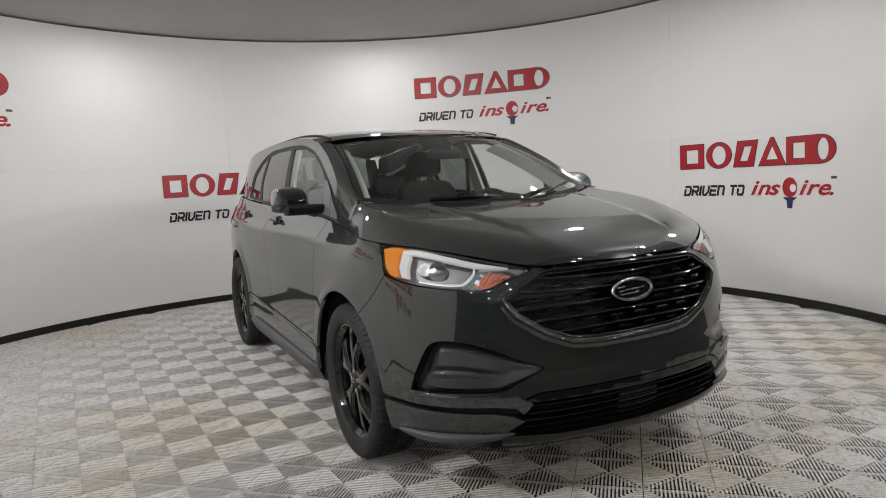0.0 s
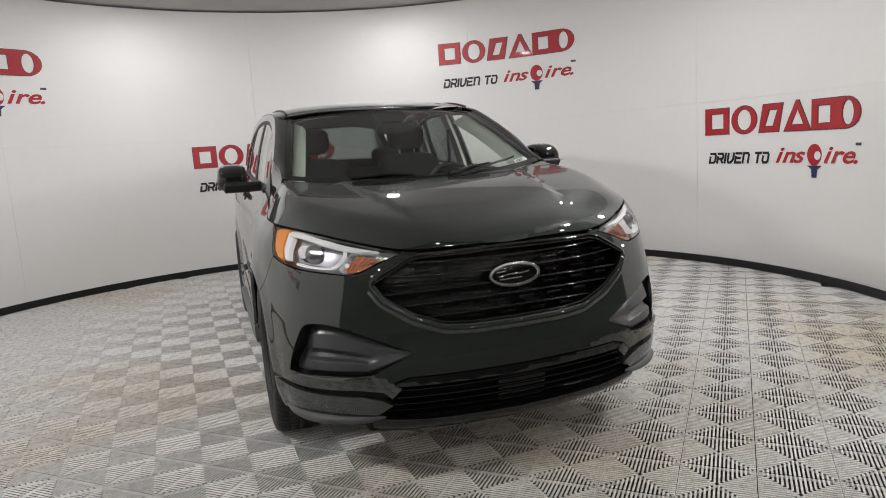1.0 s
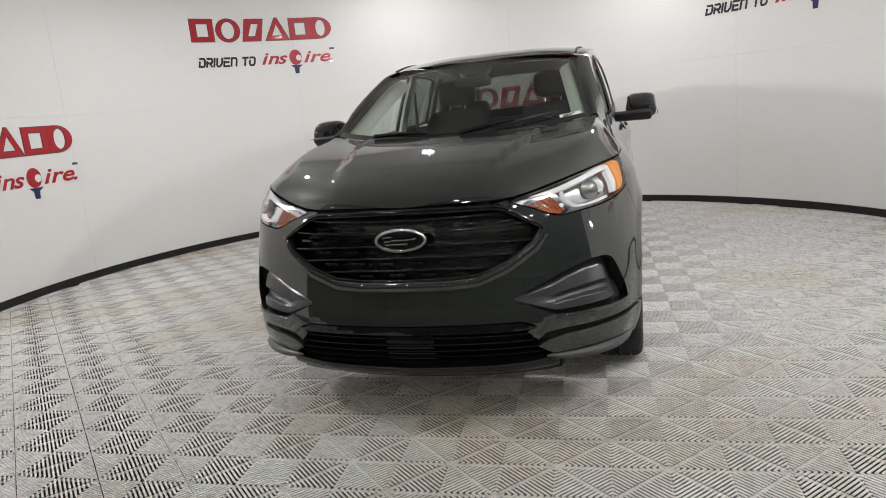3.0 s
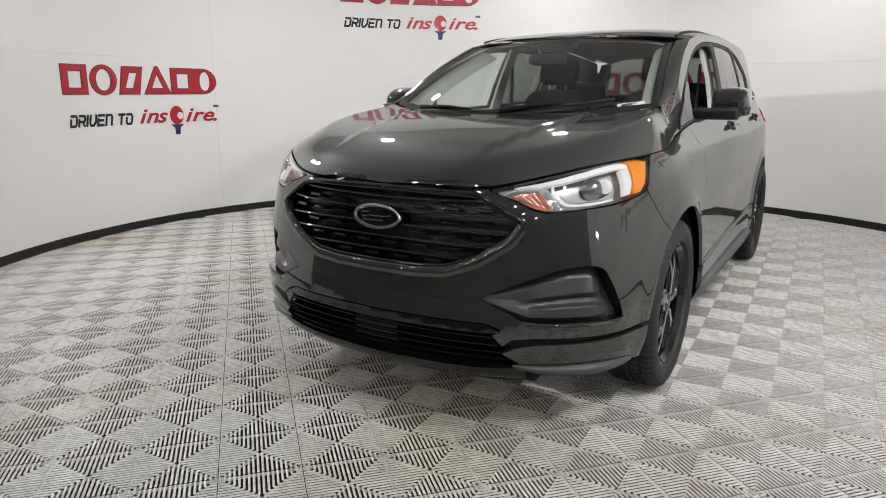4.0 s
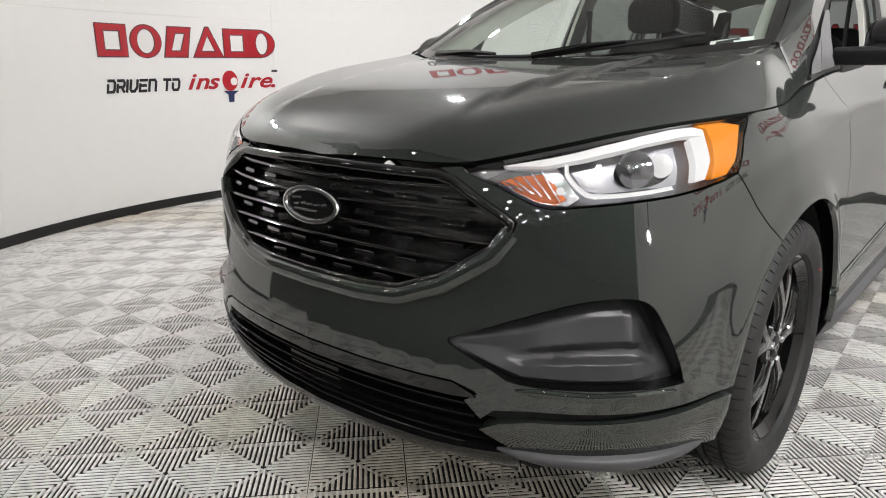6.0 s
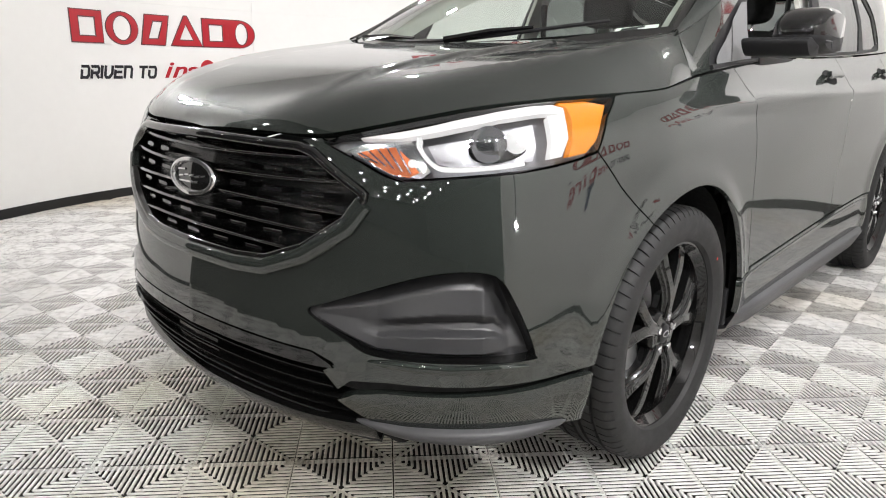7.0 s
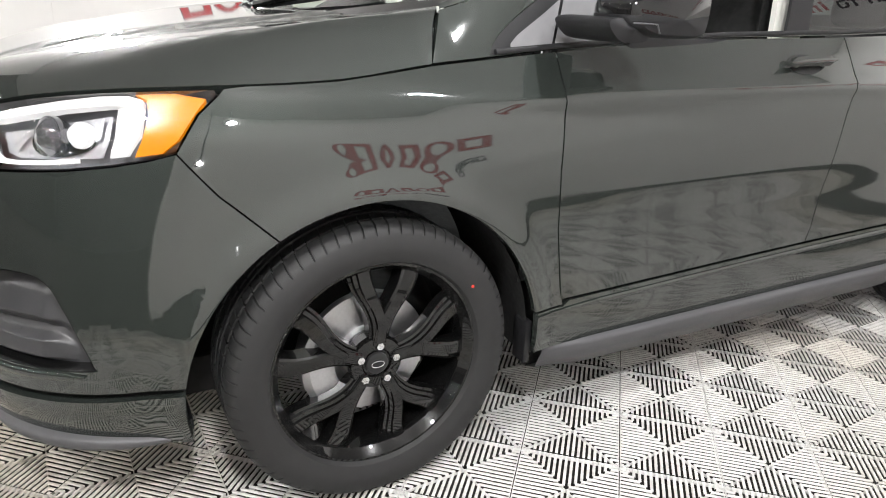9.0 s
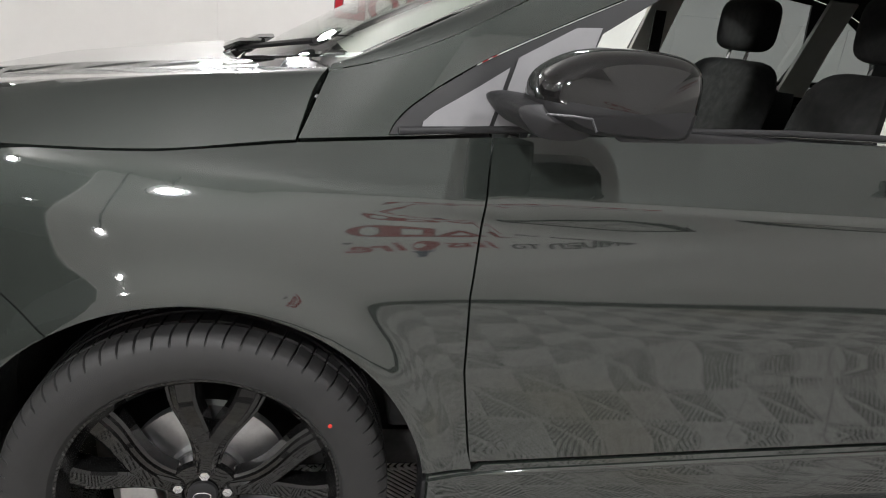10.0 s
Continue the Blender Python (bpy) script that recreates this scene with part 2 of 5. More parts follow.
def part(name, me, parent, label=""):
    """One mesh object under a thing or a part; the mesh is in world coordinates."""
    ob = new(name, me)
    ob.parent = parent
    if parent is not None and parent.parent is None:
        ob.matrix_parent_inverse = Matrix.Translation(-parent.location)
    if label:
        tagged(ob, label)
    return ob


def joined(name, pieces, material, smooth=True, angle=35):
    """One mesh from several (verts, faces)."""
    V, Fc, n = [], [], 0
    for v, f in pieces:
        V += [tuple(p) for p in v]
        Fc += [tuple(i + n for i in q) for q in f]
        n += len(v)
    me = mesh_of(name, V, Fc, material, None, smooth)
    if smooth:
        me.set_sharp_from_angle(angle=radians(angle))
    return me


def box_at(lo, hi, bevel=.0):
    """A box with chamfered edges, as (verts, faces)."""
    bm = bmesh.new()
    bmesh.ops.create_cube(bm, size=1)
    for v in bm.verts:
        v.co = [lo[i] + (v.co[i] + .5) * (hi[i] - lo[i]) for i in range(3)]
    if bevel:
        bmesh.ops.bevel(bm, geom=list(bm.edges), offset=bevel, segments=2, affect="EDGES", profile=.5)
    bm.verts.ensure_lookup_table()
    out = [tuple(v.co) for v in bm.verts], [tuple(v.index for v in f.verts) for f in bm.faces]
    bm.verts.index_update()
    out = [tuple(v.co) for v in bm.verts], [tuple(v.index for v in f.verts) for f in bm.faces]
    bm.free()
    return out


def moved(piece, m):
    return [tuple(m @ Vector(v)) for v in piece[0]], piece[1]


def resample(pts, step, closed=True):
    p = np.asarray(pts, float)
    if closed:
        p = np.vstack([p, p[:1]])
    out = []
    for a, b in zip(p, p[1:]):
        n = max(1, int(np.ceil(np.linalg.norm(b - a) / step)))
        out += [a + (b - a) * k / n for k in range(n)]
    if not closed:
        out.append(p[-1])
    return np.array(out)


def inset(pts, d):
    """The outline drawn in by d."""
    p = np.asarray(pts, float)
    area = np.sum(p[:, 0] * np.roll(p[:, 1], -1) - np.roll(p[:, 0], -1) * p[:, 1])
    if area < 0:
        p = p[::-1]
    a, b = p - np.roll(p, 1, 0), np.roll(p, -1, 0) - p
    a, b = (q / np.maximum(np.linalg.norm(q, axis=1), 1e-9)[:, None] for q in (a, b))
    na, nb = np.c_[-a[:, 1], a[:, 0]], np.c_[-b[:, 1], b[:, 0]]
    k = 1 + np.sum(na * nb, 1)
    return p + d * (na + nb) / np.maximum(k, .5)[:, None]


def inside(pts, poly):
    x, y = pts[:, 0], pts[:, 1]
    hit = np.zeros(len(pts), bool)
    q = np.roll(poly, -1, 0)
    for (x1, y1), (x2, y2) in zip(poly, q):
        c = (y1 > y) != (y2 > y)
        hit ^= c & (x < (x2 - x1) * (y - y1) / (y2 - y1 + 1e-12) + x1)
    return hit


def normal_at(f, u, v, h=.004):
    a, b = f(u + h, v) - f(u - h, v), f(u, v + h) - f(u, v - h)
    n = np.cross(a, b)
    return n / np.maximum(np.linalg.norm(n, axis=-1), 1e-9)[..., None]


def panel(name, outline, f, material, step=.03, depth=.012, gap=.0022, holes=(), flip=False, mirror=False, lift=0.0, sag=None):
    """A sheet cut to the outline on the surface f(u, v), with turned-in edges. sag: extra depth as a function of (u, v)."""
    from mathutils.geometry import delaunay_2d_cdt
    loops = [resample(inset(outline, gap), step)] + [resample(inset(h, -gap), step) for h in holes]
    lo, hi = loops[0].min(0), loops[0].max(0)
    gu, gv = np.meshgrid(np.arange(lo[0] + step / 2, hi[0], step), np.arange(lo[1] + step / 2, hi[1], step))
    g = np.c_[gu.ravel(), gv.ravel()]
    keep = inside(g, loops[0])
    for h in loops[1:]:
        keep &= ~inside(g, h)
    g = g[keep]
    allp = np.vstack(loops)
    if len(g):
        dist = np.array([np.min(np.sum((allp - q) ** 2, 1)) for q in g])
        g = g[dist > (.35 * step) ** 2]
    pts = np.vstack([allp, g]) if len(g) else allp
    edges, n = [], 0
    for l in loops:
        edges += [(n + i, n + (i + 1) % len(l)) for i in range(len(l))]
        n += len(l)
    r = delaunay_2d_cdt([Vector(p) for p in pts], edges, [], 1, 1e-7)
    P = np.array([tuple(p) for p in r[0]])
    T = np.array([t for t in r[2] if len(t) == 3])
    c = P[T].mean(1)
    ok = inside(c, loops[0])
    for h in loops[1:]:
        ok &= ~inside(c, h)
    T = T[ok]
    tri = P[T]
    ar = (tri[:, 1, 0] - tri[:, 0, 0]) * (tri[:, 2, 1] - tri[:, 0, 1]) - (tri[:, 2, 0] - tri[:, 0, 0]) * (tri[:, 1, 1] - tri[:, 0, 1])
    T = np.where((ar < 0)[:, None], T[:, ::-1], T)
    X, N = f(P[:, 0], P[:, 1]), normal_at(f, P[:, 0], P[:, 1])
    if flip:
        N, T = -N, T[:, ::-1]
    if sag is not None:
        def sunk(u, v):
            return f(u, v) - normal_at(f, u, v) * sag(u, v)[..., None]
        X, N = sunk(P[:, 0], P[:, 1]), normal_at(sunk, P[:, 0], P[:, 1], .002) * (-1 if flip else 1)
    X = X + N * lift
    count = {}
    for a, b, c_ in T:
        for e in ((a, b), (b, c_), (c_, a)):
            count[e] = count.get(e, 0) + 1
    rim = [e for e in count if (e[1], e[0]) not in count]
    V, NN, Fc = list(X), list(N), [tuple(t) for t in T]
    if depth:
        idx = {}
        for a, b in rim:
            for i in (a, b):
                if i not in idx:
                    idx[i] = len(V)
                    V += [X[i], X[i] - N[i] * depth]
                    NN += [N[i], N[i]]
        rn = {}
        for a, b in rim:
            d = np.cross(X[b] - X[a], N[a])
            d = d / max(np.linalg.norm(d), 1e-9)
            for i in (a, b):
                rn[i] = rn.get(i, 0) + d
            Fc.append((idx[b], idx[a], idx[a] + 1, idx[b] + 1))
        for i, d in rn.items():
            d = d / max(np.linalg.norm(d), 1e-9)
            NN[idx[i]] = NN[idx[i] + 1] = .8 * d + .2 * N[i]
    V, NN = np.array(V), np.array(NN)
    if mirror:
        V, NN, Fc = V * (-1, 1, 1), NN * (-1, 1, 1), [t[::-1] for t in Fc]
    return mesh_of(name, V, Fc, material, NN)


def band(name, path, f, material, half, height, base=-.006, closed=False, mirror=False, flip=False, step=.02, taper=False):
    """A raised strip with rounded shoulders along a line on the surface f."""
    p = resample(path, step, closed)
    t = (np.roll(p, -1, 0) - np.roll(p, 1, 0)) if closed else np.gradient(p, axis=0)
    t /= np.maximum(np.linalg.norm(t, axis=1), 1e-9)[:, None]
    side = np.c_[-t[:, 1], t[:, 0]]
    w = half * np.ones(len(p))
    if taper:
        k = np.linspace(0, 1, len(p))
        w = half * np.clip(np.minimum(k, 1 - k) * 8, .15, 1)
    sec = [(-1, base), (-1, height * .55), (-.6, height * .95), (0, height), (.6, height * .95), (1, height * .55), (1, base)]
    V = []
    for q, h in sec:
        uv = p + side * (w * q)[:, None]
        X, N = f(uv[:, 0], uv[:, 1]), normal_at(f, uv[:, 0], uv[:, 1])
        V.append(X + (-N if flip else N) * h)
    V = np.stack(V, 1)
    if mirror:
        V = V * (-1, 1, 1)
    m, k = V.shape[:2]
    Fc = []
    for i in range(m if closed else m - 1):
        j = (i + 1) % m
        for a in range(k - 1):
            q = (i * k + a, j * k + a, j * k + a + 1, i * k + a + 1)
            Fc.append(q[::-1] if mirror != flip else q)
    if not closed:
        e0, e1 = tuple(range(k)), tuple((m - 1) * k + a for a in range(k))
        Fc += [e0 if mirror == flip else e0[::-1], e1[::-1] if mirror == flip else e1]
    me = mesh_of(name, V.reshape(-1, 3), Fc, material)
    me.set_sharp_from_angle(angle=radians(50))
    return me


def grid_mesh(name, X, material, N=None, flip=False, close_u=False):
    """A mesh from a rectangular field of points."""
    m, k = X.shape[:2]
    Fc = [(i * k + j, ((i + 1) % m) * k + j, ((i + 1) % m) * k + j + 1, i * k + j + 1) for i in range(m if close_u else m - 1) for j in range(k - 1)]
    if flip:
        Fc = [q[::-1] for q in Fc]
    return mesh_of(name, X.reshape(-1, 3), Fc, material, None if N is None else N.reshape(-1, 3))


def thick(me, d):
    """Gives a sheet thickness inwards."""
    bm = bmesh.new()
    bm.from_mesh(me)
    bmesh.ops.solidify(bm, geom=list(bm.faces), thickness=d)
    bm.to_mesh(me)
    bm.free()
    me.polygons.foreach_set("use_smooth", [True] * len(me.polygons))
    me.set_sharp_from_angle(angle=radians(50))
    return me


def turned(profile, seg=48, axis="x"):
    """A turned body from (along, radius) points, as (verts, faces)."""
    V, Fc, k = [], [], len(profile)
    for i in range(seg):
        a = 2 * math.pi * i / seg
        for x, r in profile:
            V.append((x, r * math.cos(a), r * math.sin(a)) if axis == "x" else (r * math.cos(a), r * math.sin(a), x))
    for i in range(seg):
        j = (i + 1) % seg
        for q in range(k - 1):
            Fc.append((i * k + q, j * k + q, j * k + q + 1, i * k + q + 1))
    return V, Fc


def tube(path, radius, seg=8):
    """A round bar along a line, as (verts, faces)."""
    p = np.asarray(path, float)
    t = np.gradient(p, axis=0)
    V, Fc = [], []
    up = np.array([0, 0, 1.0])
    for i in range(len(p)):
        d = t[i] / max(np.linalg.norm(t[i]), 1e-9)
        a = np.cross(d, up if abs(d[2]) < .9 else (1.0, 0, 0))
        a /= np.linalg.norm(a)
        b = np.cross(d, a)
        r = radius[i] if hasattr(radius, "__len__") else radius
        for k in range(seg):
            w = 2 * math.pi * k / seg
            V.append(p[i] + r * (a * math.cos(w) + b * math.sin(w)))
    for i in range(len(p) - 1):
        for k in range(seg):
            l = (k + 1) % seg
            Fc.append((i * seg + k, i * seg + l, (i + 1) * seg + l, (i + 1) * seg + k))
    Fc += [tuple(range(seg))[::-1], tuple((len(p) - 1) * seg + k for k in range(seg))]
    return V, Fc


def pillow(lo, hi, e=.35, seg=20):
    """A cushion: a box with very round edges, as (verts, faces)."""
    V, Fc = [], []
    c, h = (np.array(lo) + hi) / 2, (np.array(hi) - lo) / 2
    for i in range(seg + 1):
        a = -math.pi / 2 + math.pi * i / seg
        for j in range(2 * seg):
            b = math.pi * j / seg
            w = [math.cos(a) * math.cos(b), math.cos(a) * math.sin(b), math.sin(a)]
            sg = [math.copysign(abs(q) ** e, q) for q in (math.cos(b), math.sin(b))]
            ca, sa = abs(math.cos(a)) ** e, math.copysign(abs(math.sin(a)) ** e, math.sin(a))
            V.append(tuple(c + h * np.array([ca * sg[0], ca * sg[1], sa])))
    for i in range(seg):
        for j in range(2 * seg):
            k = (j + 1) % (2 * seg)
            Fc.append((i * 2 * seg + j, i * 2 * seg + k, (i + 1) * 2 * seg + k, (i + 1) * 2 * seg + j))
    return V, Fc


# ---- the car ----
car = thing("car", (0, 1.42, 0), "dark green-grey five-door SUV with black wheels on a ribbed floor", "car")


def body(s, z):
    """The skin on both sides: s is negative on the right of the nose."""
    s = np.asarray(s, float)
    p = skin(np.abs(s), z)
    p[..., 0] *= np.where(s < 0, -1, 1)
    return p


ARCH = .462
hood_line = spline([0, .35, .464, .557, .696, .849, 1.04, 1.20, 1.545, 1.79, 1.963, 2.17], [.979, .979, .986, 1.003, 1.031, 1.056, 1.074, 1.083, 1.096, 1.124, 1.139, 1.160])
belt = spline([.16, .33, .55, 1.2, 1.75, 2.6, 3.3, 3.7], [1.125, 1.140, 1.160, 1.200, 1.216, 1.250, 1.285, 1.31])


def arc(yc, a0, a1, n=26, r=ARCH):
    """Part of a wheel arch, in the skin's coordinates; angles from the tail, upwards."""
    return [(s_of_y(yc + r * math.cos(radians(a))), .375 + r * math.sin(radians(a))) for a in np.linspace(a0, a1, n)]


def both(pts):
    """The outline of a half that starts and ends on the middle line, completed by its mirror image."""
    p = [tuple(q) for q in pts]
    return p + [(-a, b) for a, b in p[::-1] if a > 1e-6]


def rounded(pts, n=8):
    return [tuple(p) for p in smooth_path(pts, n)]


def close_round(pts, n=8):
    p = np.asarray(pts, float)
    q = smooth_path(np.vstack([p[-2:], p, p[:2]]), n)
    return q[2 * n:-n - 1][: n * len(p)]


# dark shell behind all gaps
sv, zv = np.meshgrid(np.linspace(-S_END, S_END, 150), np.linspace(.24, 1.19, 26), indexing="ij")
core = body(sv, np.minimum(zv, np.interp(np.abs(sv), [0, .4, 1.0, 1.8, 2.2, 9], [.95, .95, 1.02, 1.09, 1.12, 1.16])))
core[..., 0] *= .94
core[..., 1] = 1.42 + (core[..., 1] - 1.42) * .965
keepc = core.reshape(-1, 3)
k_ = 26
fc_ = []
for i in range(149):
    for j in range(25):
        q = (i * k_ + j, (i + 1) * k_ + j, (i + 1) * k_ + j + 1, i * k_ + j + 1)
        m_ = keepc[list(q)].mean(0)
        if min(math.hypot(m_[1] + .01, m_[2] - .375), math.hypot(m_[1] - 2.84, m_[2] - .375)) > .50 or abs(m_[0]) < .55:
            fc_.append(q)
part("inner_shell", mesh_of("inner_shell", keepc, fc_, M_SHELL), car, "black inner shell behind the panel gaps")
part("underbody", joined("underbody", [box_at((-.62, -.80, .22), (.62, 3.6, .34), .02), box_at((-.80, .56, .22), (.80, 2.28, .46), .02)], M_SHELL), car, "black underbody")
for sg in (-1, 1):
    for yc in (-.01, 2.84):
        prof = [(.52, .50), (.62, .505), (.86, .475), (.925, .468)]
        V, Fc = turned(prof, 48)
        V = [(sg * x, yc + a, .375 + b) for x, a, b in V]
        Fc = [q for q in Fc if np.mean([V[i][2] for i in q]) > .31]
        part("wheel_arch_liner", mesh_of("wheel_arch_liner", V, Fc, M_SHELL), car, "black plastic wheel arch liner")

# front bumper skin
GR = [(0, .666), (.20, .667), (.315, .676), (.44, .722), (.565, .802), (.602, .852), (.606, .868), (.59, .88), (.45, .957), (.40, .968), (0, .973)]
FOG = close_round([(.455, .582), (.50, .603), (.677, .672), (.775, .700), (.86, .706), (.912, .690), (.945, .640), (.975, .575), (.997, .512), (.985, .500), (.81, .500), (.63, .502), (.565, .528), (.49, .560)], 5)
HL_LOW = [(.470, .972), (.57, .938), (.64, .908), (.68, .899), (.829, .911), (.975, .922), (1.068, .932), (1.14, .944), (1.195, .958)]
HL_OUT = [(1.222, 1.000), (1.246, 1.035), (1.290, 1.072), (1.300, 1.083)]
half = ([(0, .485), (.47, .485), (.525, .468), (.575, .428), (.66, .437), (1.055, .442), (1.165, .447)]
        + arc(-.01, 171, 122, 14) + [(1.273, .87)] + HL_LOW[::-1] + [(.462, .982), (.40, .975)] + GR[::-1][1:])
fr = [(a, b) for a, b in half]
lower_chain = fr[:fr.index((.40, .975)) + 1]
gr_in = GR[:-1]
# the bumper is a band with the grille cut out of its upper edge
bo = [(-a, b) for a, b in lower_chain[::-1] if a > 1e-6] + lower_chain
cut = gr_in[::-1][1:]
bo = bo + cut + [(-a, b) for a, b in gr_in[1:-1]]
FOG_R = FOG * (-1, 1)
bumper = part("front_bumper", panel("front_bumper", bo, body, M_PAINT, .018, .03, .002, (FOG, FOG_R)), car)
# cheek pockets with black inserts
for sg in (1, -1):
    def pocket(u, v):
        top = np.interp(u, [.455, .50, .677, .775, .86, .912, .945, .997], [.584, .603, .672, .70, .706, .69, .64, .512])
        low = np.interp(u, [.455, .49, .565, .63, .985], [.580, .56, .528, .502, .50])
        w = np.clip((v - low) / np.maximum(top - low, .004), 0, 1)
        fore = np.interp(w, [0, .08, .50, .76, 1], [.030, .008, .022, .014, .040])
        aft = np.interp(w, [0, .06, .26, .33, .41, .52, .80, 1], [.030, .010, .012, .034, .040, .014, .022, .046])
        mixed = np.clip((u - .58) / .12, 0, 1)
        step = fore * (1 - mixed) + aft * mixed
        t = np.clip((u - .47) / .16, 0, 1)
        end = np.clip((u - .88) / .07, 0, 1)
        return .010 + t * step * (1 - end) + end * (.030 + .022 * np.clip((v - .52) / .08, 0, 1))
    part("cheek_insert", panel("cheek_insert", [(a, b) for a, b in FOG], lambda u, v: skin(u, v), M_CHEEK, .0055, .0, -.002, mirror=sg < 0, sag=pocket), bumper, "matt black plastic cheek insert")
    q = resample(FOG, .02)
    X0, N0 = skin(q[:, 0], q[:, 1]), normal_at(skin, q[:, 0], q[:, 1])
    dep = np.array([float(pocket(np.array([u]), np.array([v]))[0]) for u, v in q]) + .004
    Xw = np.stack([X0 - N0 * .0015, X0 - N0 * dep[:, None]], 1)
    if sg < 0:
        Xw = Xw * (-1, 1, 1)
    part("cheek_rim", grid_mesh("cheek_rim", Xw, M_GLOSS, None, sg < 0, True), bumper, "gloss black pocket rim")
    part("cheek_lip", band("cheek_lip", [(.62, .487), (.80, .482), (.98, .487)], skin, M_PAINT, .010, .007, mirror=sg < 0, taper=True), bumper)

# lower bumper corners and lip
for sg in (1, -1):
    low = [(.585, .398), (.66, .412), (1.055, .424), (1.170, .430)] + arc(-.01, 173.5, 191.5, 8) + [(1.120, .290), (.90, .302), (.68, .306), (.62, .316), (.535, .372)]
    part("lower_bumper", panel("lower_bumper", low, skin, M_PAINT, .02, .03, .0015, mirror=sg < 0), bumper)
    # set-back sheet whose near-black colour gives the slit its darkness
    part("slit", panel("slit", [(.54, .40), (.58, .432), (.66, .436), (1.055, .441), (1.17, .446), (1.172, .430), (.66, .410), (.585, .396)], skin, M_SHELL, .03, .0, 0, lift=-.026, mirror=sg < 0), bumper, "matt near-black backing that darkens the slit across the bumper corner")
    # the lip juts out under the corner, thickest in the middle
    us = np.linspace(.575, 1.128, 36)
    k = np.sin(np.pi * np.clip((us - .575) / .553, 0, 1)) ** .55
    rows_ = []
    for dz, out in ((.026, -.006), (.019, .016), (.010, .028), (-.008, .030), (-.016, .024), (-.018, -.05)):
        zz = np.interp(us, [.575, .70, 1.0, 1.128], [.312, .300, .297, .294]) + dz * (.25 + .75 * k)
        rows_.append(skin(us, zz) + normal_at(skin, us, zz) * (np.minimum(out, 0) + max(out, 0) * k)[:, None] * (1, 1, 0))
    Xl = np.stack(rows_, 1) * (sg, 1, 1)
    part("lip_spoiler", grid_mesh("lip_spoiler", Xl, M_GREY, None, sg > 0), bumper, "grey plastic lip spoiler")
    # body-coloured filler added between the bumper corner and the lower grille
    part("air_curtain_shadow", panel("air_curtain_shadow", [(.50, .44), (.545, .47), (.575, .43), (.54, .40)], skin, M_PAINT, .02, .01, 0, mirror=sg < 0, lift=-.004), bumper)

# lower grille
lg = [(0, .484), (.47, .484), (.525, .462), (.555, .40), (.60, .31), (.62, .265), (0, .255)]
lower_grille = part("lower_grille", panel("lower_grille", both(lg), body, M_GRILLE, .04, .0, 0, lift=-.045), bumper, "gloss black lower grille")
part("grille_brow", panel("grille_brow", both([(0, .483), (.47, .483), (.52, .462), (.53, .452), (.47, .448), (0, .446)]), body, M_GLOSS, .03, .03, .001), lower_grille)
for k in range(5):
    z = .43 - .030 * k
    w = .50 + .022 * k
    part("fin", band("fin", [(-w, z), (w, z)], body, M_GRILLE, .0045, -.012, -.05, step=.04), lower_grille)
part("plate_bracket", panel("plate_bracket", [(-.05, .325), (.16, .325), (.16, .440), (-.05, .440)], lambda u, v: body(u - .055, v), M_GRILLE, .03, .03, 0, lift=-.014), lower_grille, "black number plate bracket")
part("chin", band("chin", [(-.63, .292), (-.40, .276), (0, .270), (.40, .276), (.63, .292)], body, M_GLOSS, .024, .014, -.03, step=.03), bumper, "gloss black chin strip")
part("chin_skid", panel("chin_skid", both([(0, .262), (.60, .276), (.62, .236), (0, .226)]), body, M_SATIN, .04, .02, 0), bumper)

# main grille
grille = part("grille", panel("grille", both(GR), body, M_GRILLE, .03, .0, -.004, lift=-.060), car, "black grille with slats and an oval badge")
wl = [(a, b) for a, b in both(GR)]
q = resample(wl, .02)
X0, N0 = body(q[:, 0], q[:, 1]), normal_at(body, q[:, 0], q[:, 1])
part("grille_wall", grid_mesh("grille_wall", np.stack([X0, X0 - N0 * .065], 1), M_GLOSS, None, False, True), grille)
part("grille_frame", band("grille_frame", [tuple(p) for p in inset(wl, .010)], body, M_GLOSS, .011, .012, -.02, True), grille, "gloss black grille surround")
low_edge = [(-.595, .845), (-.555, .790), (-.435, .712), (-.31, .664), (-.19, .655), (.19, .655), (.31, .664), (.435, .712), (.555, .790), (.595, .845)]
part("grille_lip", band("grille_lip", low_edge, body, M_PAINT, .021, .017, -.01), grille, "body-coloured lip under the grille")


def grille_half(z):
    if z < .87:
        return float(np.interp(z, [.676, .722, .802, .852, .868], [.315, .44, .565, .602, .606]))
    return float(np.interp(z, [.868, .957], [.60, .45]))


row = 0
for z in (.930, .880, .828, .776, .724):
    w = grille_half(z) - .03
    part("slat", band("slat", [(a, z - .012 * (a / .6) ** 2 * (1 if z < .85 else -1)) for a in np.linspace(-w, w, 25)], body, M_GLOSS, .0040, -.006, -.060, step=.03), grille)
for z in (.953, .905, .854, .802, .750, .700):
    w = grille_half(z - .01) - .07
    n = max(2, int(2 * w / .13))
    for k in range(n):
        c = -w + (k + .5 + (.25 if row % 2 else -.1)) * 2 * w / n
        if abs(c) < .12 and .80 < z < .92:
            continue
        part("tooth", band("tooth", [(c - .032, z), (c + .032, z)], body, M_GLOSS, .0075, -.014, -.062, step=.02), grille)
    row += 1


def oval(a, b, n=40):
    return [(a * math.cos(2 * math.pi * k / n), .850 + b * math.sin(2 * math.pi * k / n)) for k in range(n)]


